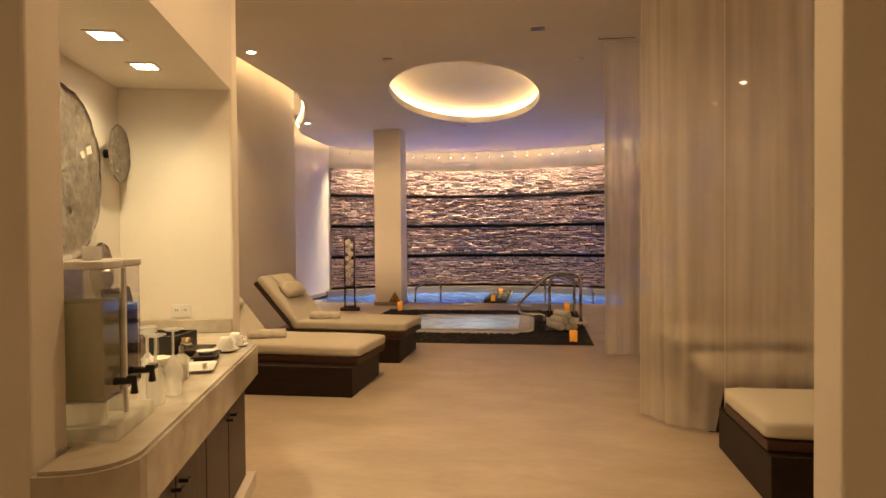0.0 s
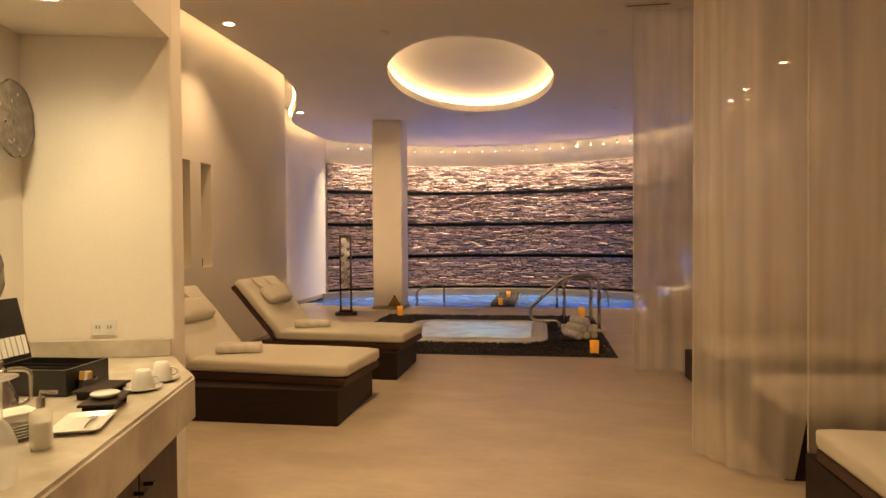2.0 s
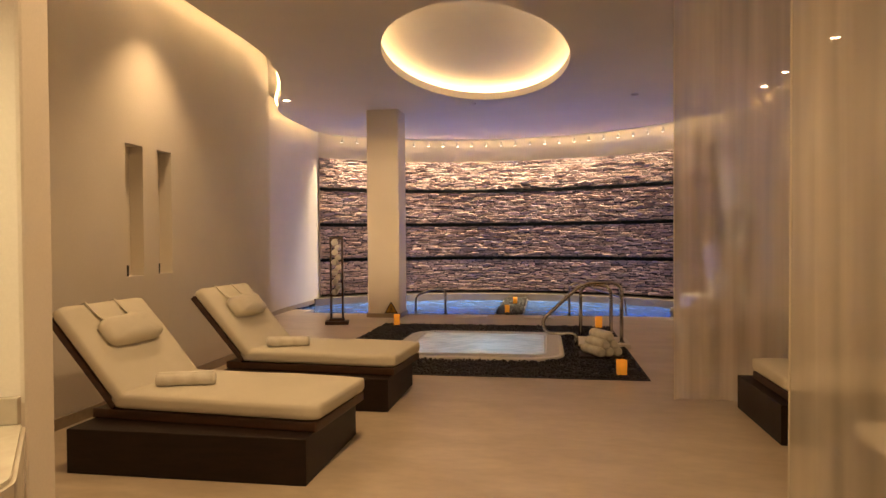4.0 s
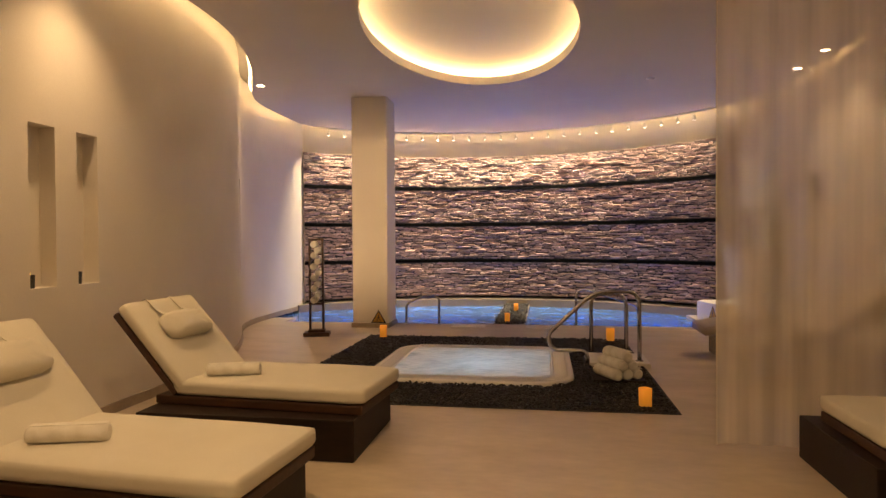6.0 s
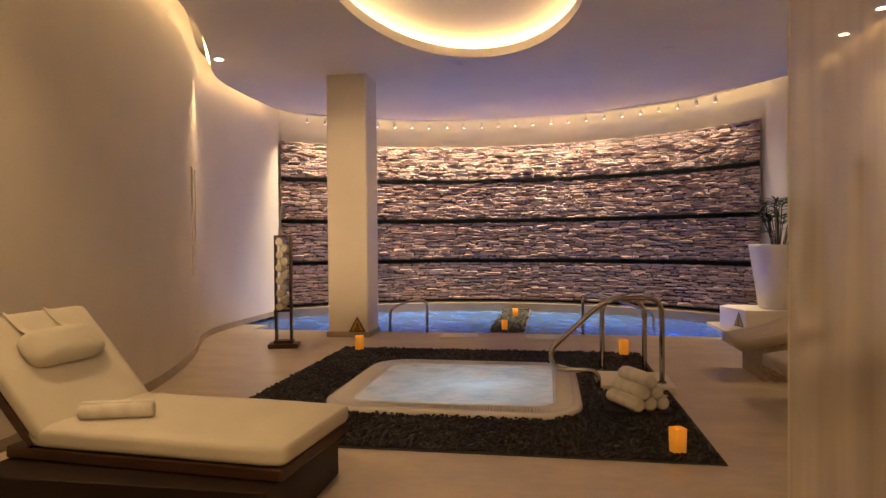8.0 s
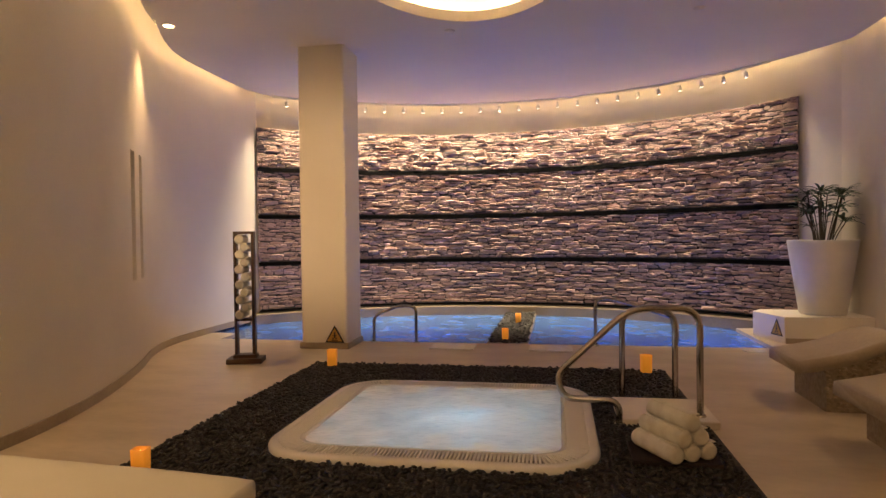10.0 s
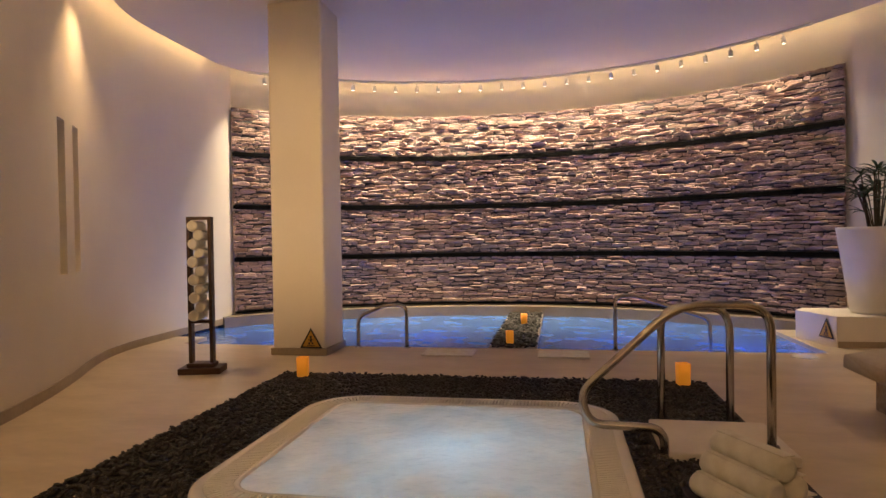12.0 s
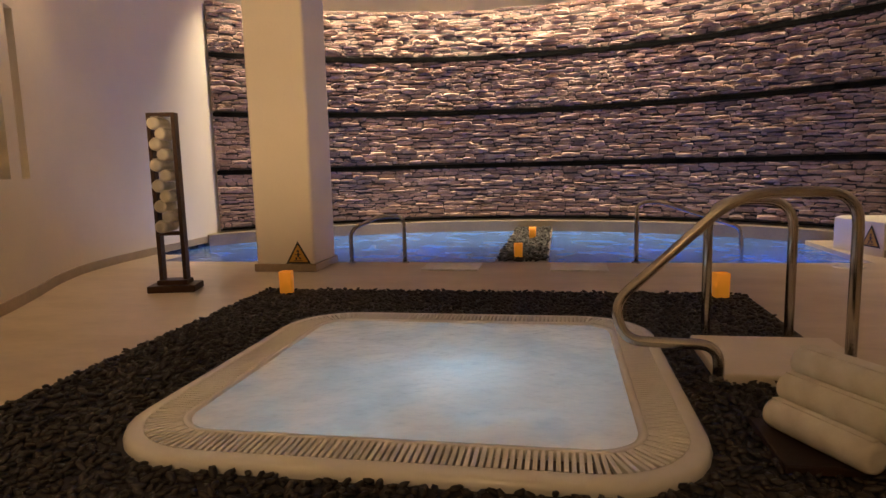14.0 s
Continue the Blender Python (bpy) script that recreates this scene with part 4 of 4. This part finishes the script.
for x, y in ((-0.13, -0.28), (-0.11, -0.12)):
    t = thing("teacup", "white china cup turned over on a saucer", "cup", nk(x, y, TOP), "cups on saucers")
    part("saucer", lathe([(0.0, 0.0), (0.04, 0.0), (0.072, 0.012), (0.073, 0.015), (0.04, 0.006), (0.0, 0.006)], 28), M_CHINA, t, "", True)
    part("cup", lathe([(0.043, 0.007), (0.043, 0.012), (0.039, 0.045), (0.028, 0.078), (0.024, 0.08), (0.024, 0.074), (0.0, 0.074)], 28), M_CHINA, t, "", True)
    part("ear", tube([(0.036, 0, 0.055), (0.062, 0, 0.05), (0.062, 0, 0.028), (0.04, 0, 0.022)], 0.004, 8, 0.01), M_CHINA, t, "cup handle", True)
t = thing("coffee_flask", "brushed steel vacuum flask with handle", "flask", nk(-0.5, -0.62, TOP))
part("body", lathe([(0.0, 0.0), (0.075, 0.0), (0.08, 0.01), (0.075, 0.07), (0.045, 0.13), (0.04, 0.16), (0.0, 0.165)], 28), M_STEEL, t, "", True)
part("cap", lathe([(0.0, 0.165), (0.036, 0.165), (0.036, 0.185), (0.0, 0.195)], 20), M_STEEL, t)
part("handle", tube([(0.04, 0.02, 0.155), (0.1, 0.05, 0.15), (0.1, 0.05, 0.04), (0.07, 0.03, 0.03)], 0.008, 8, 0.03), M_STEEL, t)
t = thing("tea_box", "open black tea chest with sachets in its lid", "box", nk(-0.52, -0.2, TOP, -12))
part("body", add(add(add(add(box(-0.17, 0.17, -0.13, 0.13, 0, 0.01), box(-0.17, 0.17, -0.13, -0.118, 0.01, 0.1)), box(-0.17, 0.17, 0.118, 0.13, 0.01, 0.1)), box(-0.17, -0.158, -0.118, 0.118, 0.01, 0.1)), box(0.158, 0.17, -0.118, 0.118, 0.01, 0.1)), M_BLACK, t)
ld = box(-0.012, 0.0, -0.13, 0.13, 0.0, 0.26, 0.003)
ld.transform(pose(-0.17, 0, 0.1, 0, -14, 0))
lid = part("lid", ld, M_BLACK, t, "black lid standing open")
for k in range(8):
    s = box(0.002, 0.008, -0.115 + k * 0.029, -0.092 + k * 0.029, 0.02, 0.1, 0.001)
    s.transform(pose(-0.17, 0, 0.1, 0, -14, 0))
    part("sachet", s, M_CHINA, lid, "pale tea sachet")
for k in range(3):
    part("divider", box(-0.158, 0.158, -0.06 + k * 0.06, -0.055 + k * 0.06, 0.01, 0.085), M_BLACK, t)
t = thing("soap_bottle", "clear glass pump bottle with steel top", "bottle", nk(-0.17, -0.98, TOP))
part("bottle", lathe([(0.0, 0.0), (0.028, 0.0), (0.03, 0.01), (0.03, 0.1), (0.012, 0.115), (0.0, 0.116)], 20), M_ACRYL, t, "", True)
part("filling", cyl(0.025, 0.025, 0.07, pose(0, 0, 0.006), 16), M_CHINA, t)
part("pump", add(cyl(0.012, 0.012, 0.03, pose(0, 0, 0.116), 14), tube([(0, 0, 0.145), (0, 0, 0.16), (0.045, 0, 0.158)], 0.006, 8)), M_STEEL, t)
t = thing("plate_stack", "stack of small white plates with folded napkins", "plates", nk(-0.32, -0.86, TOP))
for k in range(5):
    part("plate", lathe([(0.0, 0.0), (0.05, 0.0), (0.085, 0.01), (0.086, 0.013), (0.05, 0.004), (0.0, 0.004)], 28, pose(0, 0, k * 0.009)), M_CHINA, t, "", True)
for k in range(3):
    nb = box(-0.06, 0.06, -0.05, 0.05, 0, 0.009, 0.003)
    nb.transform(pose(0.005 * k, 0, 0.05 + k * 0.0095, 0, 0, 20 + 14 * k))
    part("napkin", nb, M_TERRY, t, "white paper napkin")
t = thing("serving_plate", "rectangular white china plate with a spoon", "plate", nk(-0.15, -0.76, TOP, 8))
part("dish", loft([[(x, y, z) for x, y in round_rect(hx, hy, 0.015, 4)] for hx, hy, z in ((0.05, 0.09, 0.0), (0.075, 0.115, 0.014), (0.073, 0.113, 0.016), (0.05, 0.09, 0.005))], True, True), M_CHINA, t)
part("spoon", add(tube([(0.03, -0.1, 0.02), (0.02, -0.02, 0.014), (0.02, 0.02, 0.012)], 0.003, 6), lathe([(0.0, -0.002), (0.016, 0.004), (0.0, 0.006)], 12, pose(0.02, 0.035, 0.012))), M_STEEL, t)
for x, y, tu, lab in ((-0.17, -0.54, 5, "dark footed wooden tray holding a white dish"), (-0.26, -0.34, -8, "dark footed wooden tray with sweetener packets")):
    t = thing("footed_tray", lab, "tray", nk(x, y, TOP, tu), "footed trays")
    part("board", box(-0.06, 0.06, -0.1, 0.1, 0.025, 0.035, 0.003), M_BASE, t)
    for sy in (-0.075, 0.075):
        part("foot", box(-0.05, 0.05, sy - 0.008, sy + 0.008, 0, 0.025, 0.002), M_BASE, t)
t = thing("butter_dish", "small white china dish on the tray", "dish", nk(-0.17, -0.54, TOP + 0.035))
part("bowl", lathe([(0.0, 0.0), (0.03, 0.0), (0.05, 0.016), (0.045, 0.02), (0.0, 0.022)], 24), M_CHINA, t, "", True)
t = thing("packet_jar", "small glass jar filled with yellow sachets", "jar", nk(-0.33, -0.31, TOP))
part("jar", lathe([(0.0, 0.0), (0.035, 0.0), (0.037, 0.06), (0.035, 0.06), (0.033, 0.004), (0.0, 0.004)], 20), M_GLASS, t, "", True)
for k in range(6):
    s = box(-0.012, 0.012, -0.002, 0.002, 0.005, 0.085, 0.0008, 1)
    s.transform(pose((k % 3 - 1) * 0.012, (k // 3 - 0.5) * 0.02, 0, 6 * (k % 3 - 1), 8 * (k % 2), 40 * k))
    part("sachet", s, M_YELLOW if k % 2 == 0 else M_CHINA, t)
t = thing("power_outlet", "white double power outlet on the nook wall", "outlet", nk(-0.58, 0.499, 1.03))
part("plate", box(-0.06, 0.06, -0.008, 0, -0.04, 0.04, 0.003), M_CHINA, t)
for sx in (-0.028, 0.028):
    part("socket", box(sx - 0.018, sx + 0.018, -0.0105, -0.0082, -0.022, 0.022, 0.001, 1), M_TUB, t)
    for o in (-0.007, 0.007):
        part("slot", box(sx + o - 0.002, sx + o + 0.002, -0.0125, -0.0107, -0.004, 0.012), M_BLACK, t)

# ---------- hammered discs on the nook wall ----------


def disc(y, z, r, stand, seed):
    t = thing("wall_disc", "hammered pewter disc with ragged holes on the wall", "wall art", NOOK @ pose(-0.96 + stand, y, z, 0, 90, 0), "pewter discs")
    rg = random.Random(seed)
    n, m = 48, 12
    b = bmesh.new()
    ph = [rg.uniform(0, 6.28) for _ in range(4)]
    rim = [r * (1 + 0.012 * math.sin(9 * a + ph[0]) + 0.008 * math.sin(23 * a + ph[1])) for a in [2 * math.pi * i / n for i in range(n)]]
    holes = {(rg.randrange(n), rg.randrange(3, m - 2)) for _ in range(9)}
    V = [[b.verts.new((rim[i] * k / m * math.cos(2 * math.pi * i / n), rim[i] * k / m * math.sin(2 * math.pi * i / n), 0.02 * noise.noise((i * 0.35 + seed, k * 0.5, 0)) * r * 2 + 0.06 * r * (k / m) ** 2)) for i in range(n)] for k in range(1, m + 1)]
    c = b.verts.new((0, 0, 0))
    for i in range(n):
        b.faces.new((c, V[0][i], V[0][(i + 1) % n]))
        for k in range(m - 1):
            if (i, k) not in holes:
                b.faces.new((V[k][i], V[k + 1][i], V[k + 1][(i + 1) % n], V[k][(i + 1) % n]))
    bmesh.ops.solidify(b, geom=list(b.faces), thickness=0.008)
    part("plate", b, M_DISC, t, "", True)
    part("boss", cyl(r * 0.15, r * 0.15, max(stand - 0.014, 0.01), pose(0, 0, -stand), 16), M_BLACK, t, "dark wall mount")
    return t


disc(-0.45, 1.85, 0.45, 0.06, 5)
disc(0.27, 2.04, 0.18, 0.08, 9)
disc(0.05, 1.32, 0.17, 0.05, 12)

# ---------- ceiling fixtures ----------
# the last three fixtures are added out of view, with their fill lamps
for x, y, _ in DOWNLIGHTS:
    t = thing("downlight", "small recessed ceiling light, switched on; some are added out of view", "ceiling light", pose(x, y, ROOM_H), "ceiling downlights")
    part("frame", lathe([(0.058, -0.004), (0.075, -0.006), (0.08, 0.0), (0.058, 0.0), (0.058, -0.004)], 24), M_CEIL, t)
    part("lens", cyl(0.056, 0.056, 0.003, pose(0, 0, -0.004), 20), M_LAMP, t)
for y in (-0.63, -0.07):
    t = thing("square_downlight", "square recessed ceiling light over the counter", "ceiling light", nk(-0.6, y, 2.5), "square lights")
    fr = box(-0.08, 0.08, -0.08, -0.061, -0.006, 0)
    for q in ((-0.08, 0.08, 0.061, 0.08), (-0.08, -0.061, -0.061, 0.061), (0.061, 0.08, -0.061, 0.061)):
        box(*q, -0.006, 0, into=fr)
    part("frame", fr, M_CEIL, t)
    part("diffuser", box(-0.06, 0.06, -0.06, 0.06, -0.004, -0.001), M_LAMP, t)
t = thing("ceiling_vent", "small dark square air vent in the ceiling", "vent", pose(0.0, 7.47, ROOM_H))
part("frame", add(add(add(box(-0.1, 0.1, -0.1, -0.08, -0.008, 0), box(-0.1, 0.1, 0.08, 0.1, -0.008, 0)), box(-0.1, -0.08, -0.08, 0.08, -0.008, 0)), box(0.08, 0.1, -0.08, 0.08, -0.008, 0)), M_CEIL, t)
part("grille", box(-0.079, 0.079, -0.079, 0.079, -0.004, -0.001), M_BLACK, t, "dark grille")
t = thing("slot_diffuser", "long white slot air diffuser in the ceiling", "vent", pose(0.95, 7.98, ROOM_H))
part("frame", box(-0.24, 0.24, -0.05, 0.05, -0.01, -0.001, 0.003), M_CEIL, t)
part("slot", box(-0.22, 0.22, -0.012, 0.012, -0.013, -0.0105), M_GAP, t)
for x, y in ((0.55, 8.84), (-2.0, 8.4), (-1.6, 13.6), (1.2, 13.4)):
    t = thing("smoke_detector", "flat white smoke detector on the ceiling", "detector", pose(x, y, ROOM_H), "detectors")
    part("cover", lathe([(0.0, -0.03), (0.04, -0.028), (0.06, -0.01), (0.062, 0.0), (0.0, 0.0)], 24), M_CEIL, t, "", True)

tr = thing("light_track", "curved ceiling track above the stone wall", "track")
part("bar", ribbon(arc(5.42, 133, 40, 60), -0.012, 0.012, ROOM_H - 0.03, ROOM_H - 0.001), M_TUB, tr)
head = None
for k, a in enumerate(TRACK):
    m = pose(CX + 5.42 * math.cos(a), CY + 5.42 * math.sin(a), ROOM_H - 0.03, 0, 0, math.degrees(a))
    if head is None:
        head = thing("track_light", "small white track spotlight aimed at the stone wall", "spotlight", m, "track spotlights")
        part("stem", cyl(0.008, 0.008, 0.05, pose(0, 0, -0.05), 8), M_TUB, head)
        part("can", cyl(0.028, 0.03, 0.085, pose(0, 0, -0.05, 0, 165, 0), 16, 0.003), M_TUB, head, "", True)
        part("lens", cyl(0.024, 0.024, 0.003, pose(0.0225, 0, -0.1345, 0, 165, 0), 14), M_LAMP, head)
    else:
        copy_thing(head, m)

# small candles in the wall niches


def niche_lamp(s, z):
    P = [Vector(q) for q in LEFT]
    for a, c in zip(P, P[1:]):
        if s <= (c - a).length:
            d = (c - a).normalized()
            q = a + d * s + Vector((-d.y, d.x)) * 0.07
            break
        s -= (c - a).length
    t = thing("tea_light", "small amber tea light in a wall niche", "candle", pose(q.x, q.y, z), "niche candles")
    part("cup", lathe([(0.0, 0.0), (0.034, 0.0), (0.038, 0.1), (0.035, 0.1), (0.031, 0.006), (0.0, 0.006)], 16), M_BLACK, t)
    part("flame", lathe([(0.0, 0.06), (0.014, 0.08), (0.008, 0.11), (0.0, 0.13)], 8), M_FLAME, t)


for s, z in ((4.14, 1.15), (4.63, 1.15), (8.85, 1.0), (9.29, 1.0)):
    niche_lamp(s, z)

# ---------- stone cladding ----------
A0, A1 = 38.3, 134.6
clad = struct("wall_cladding", ribbon(arc(5.88, A1 - 0.4, A0 + 0.4, 60), -0.05, -0.003, 0.13, 3.38), M_GAP, "stacked ledger stone cladding in four lit bands", "wall")
BANDS = ((2.71, 3.41), (1.87, 2.63), (1.03, 1.79), (0.17, 0.95))
rg = random.Random(11)
rest_v, rest_f = [], []
single = 0


def ledger(a0, a1, z0, z1, out):
    """One rough stone between two angles and heights, standing out of the wall."""
    V = []
    for a, z in ((a0, z0), (a1, z0), (a1, z1), (a0, z1)):
        V.append((CX + 5.84 * math.cos(a), CY + 5.84 * math.sin(a), z))
    j = [rg.uniform(-1, 1) for _ in range(16)]
    w, h = a1 - a0, z1 - z0
    ring1 = ((0.02, 0.28 + 0.12 * j[0]), (0.5 + 0.2 * j[9], 0.03 + 0.06 * j[1]), (0.98, 0.28 + 0.12 * j[2]), (0.98, 0.72 + 0.14 * j[3]), (0.5 + 0.25 * j[4], 0.99), (0.02, 0.72 + 0.14 * j[5]))
    for k, (u, t) in enumerate(ring1):
        r = 5.84 - out * (0.55 + 0.2 * j[6 + k])
        V.append((CX + r * math.cos(a0 + w * u), CY + r * math.sin(a0 + w * u), z0 + h * t))
    for u, t, q in ((0.3 + 0.1 * j[12], 0.74 + 0.12 * j[13], 1.0), (0.7 + 0.1 * j[14], 0.74 + 0.12 * j[15], 0.95 + 0.2 * j[2])):
        r = 5.84 - out * q
        V.append((CX + r * math.cos(a0 + w * u), CY + r * math.sin(a0 + w * u), z0 + h * t))
    F = [(0, 1, 6, 5), (0, 5, 4), (1, 2, 7, 6), (2, 3, 9, 8), (2, 8, 7), (3, 0, 4, 9), (4, 5, 10), (5, 11, 10), (5, 6, 11), (6, 7, 11), (7, 8, 11), (8, 10, 11), (8, 9, 10), (9, 4, 10)]
    return V, [f for f in F if len(set(f)) > 2]


for (lo, _), (_, hi) in zip(BANDS, BANDS[1:] + ((0.0, 0.13),)):
    bar = new("joint_bar", mesh_of("joint_bar", ribbon(arc(5.85, A1, A0, 60), -0.062, -0.03, hi + 0.006, lo - 0.012), M_BAR))
    bar.parent = clad
    tagged(bar, "black metal bar between the stone bands")
for lo, hi in BANDS:
    z = lo
    while z < hi - 0.02:
        h = min(rg.choice((0.024, 0.03, 0.036, 0.045, 0.06)), hi - z)
        if hi - z - h < 0.03:
            h = hi - z
        a = radians(A0)
        while a < radians(A1):
            w = rg.uniform(0.07, 0.3) / 5.8
            e = min(a + w, radians(A1))
            dz = rg.uniform(-0.016, 0.016)
            V, F = ledger(a, e, max(z + dz, lo), min(z + h + dz + rg.uniform(-0.006, 0.01), hi), rg.choice((0.018, 0.022, 0.028, 0.034, 0.042, 0.055, 0.075)))
            if math.degrees(a) < 60 and lo > 1.5 and single < 300:
                single += 1
                me = bpy.data.meshes.new("stone")
                me.from_pydata(V, [], F)
                me.materials.append(M_STONE)
                s = new("stone", me)
                s.parent = clad
            else:
                k = len(rest_v)
                rest_v += V
                rest_f += [tuple(i + k for i in f) for f in F]
            a = e + 0.0008
        z += h
me = bpy.data.meshes.new("stones")
me.from_pydata(rest_v, [], rest_f)
me.materials.append(M_STONE)
ob = new("stones", me)
ob.parent = clad
tagged(ob, "rough dark brown ledger stones", kind="stuff")
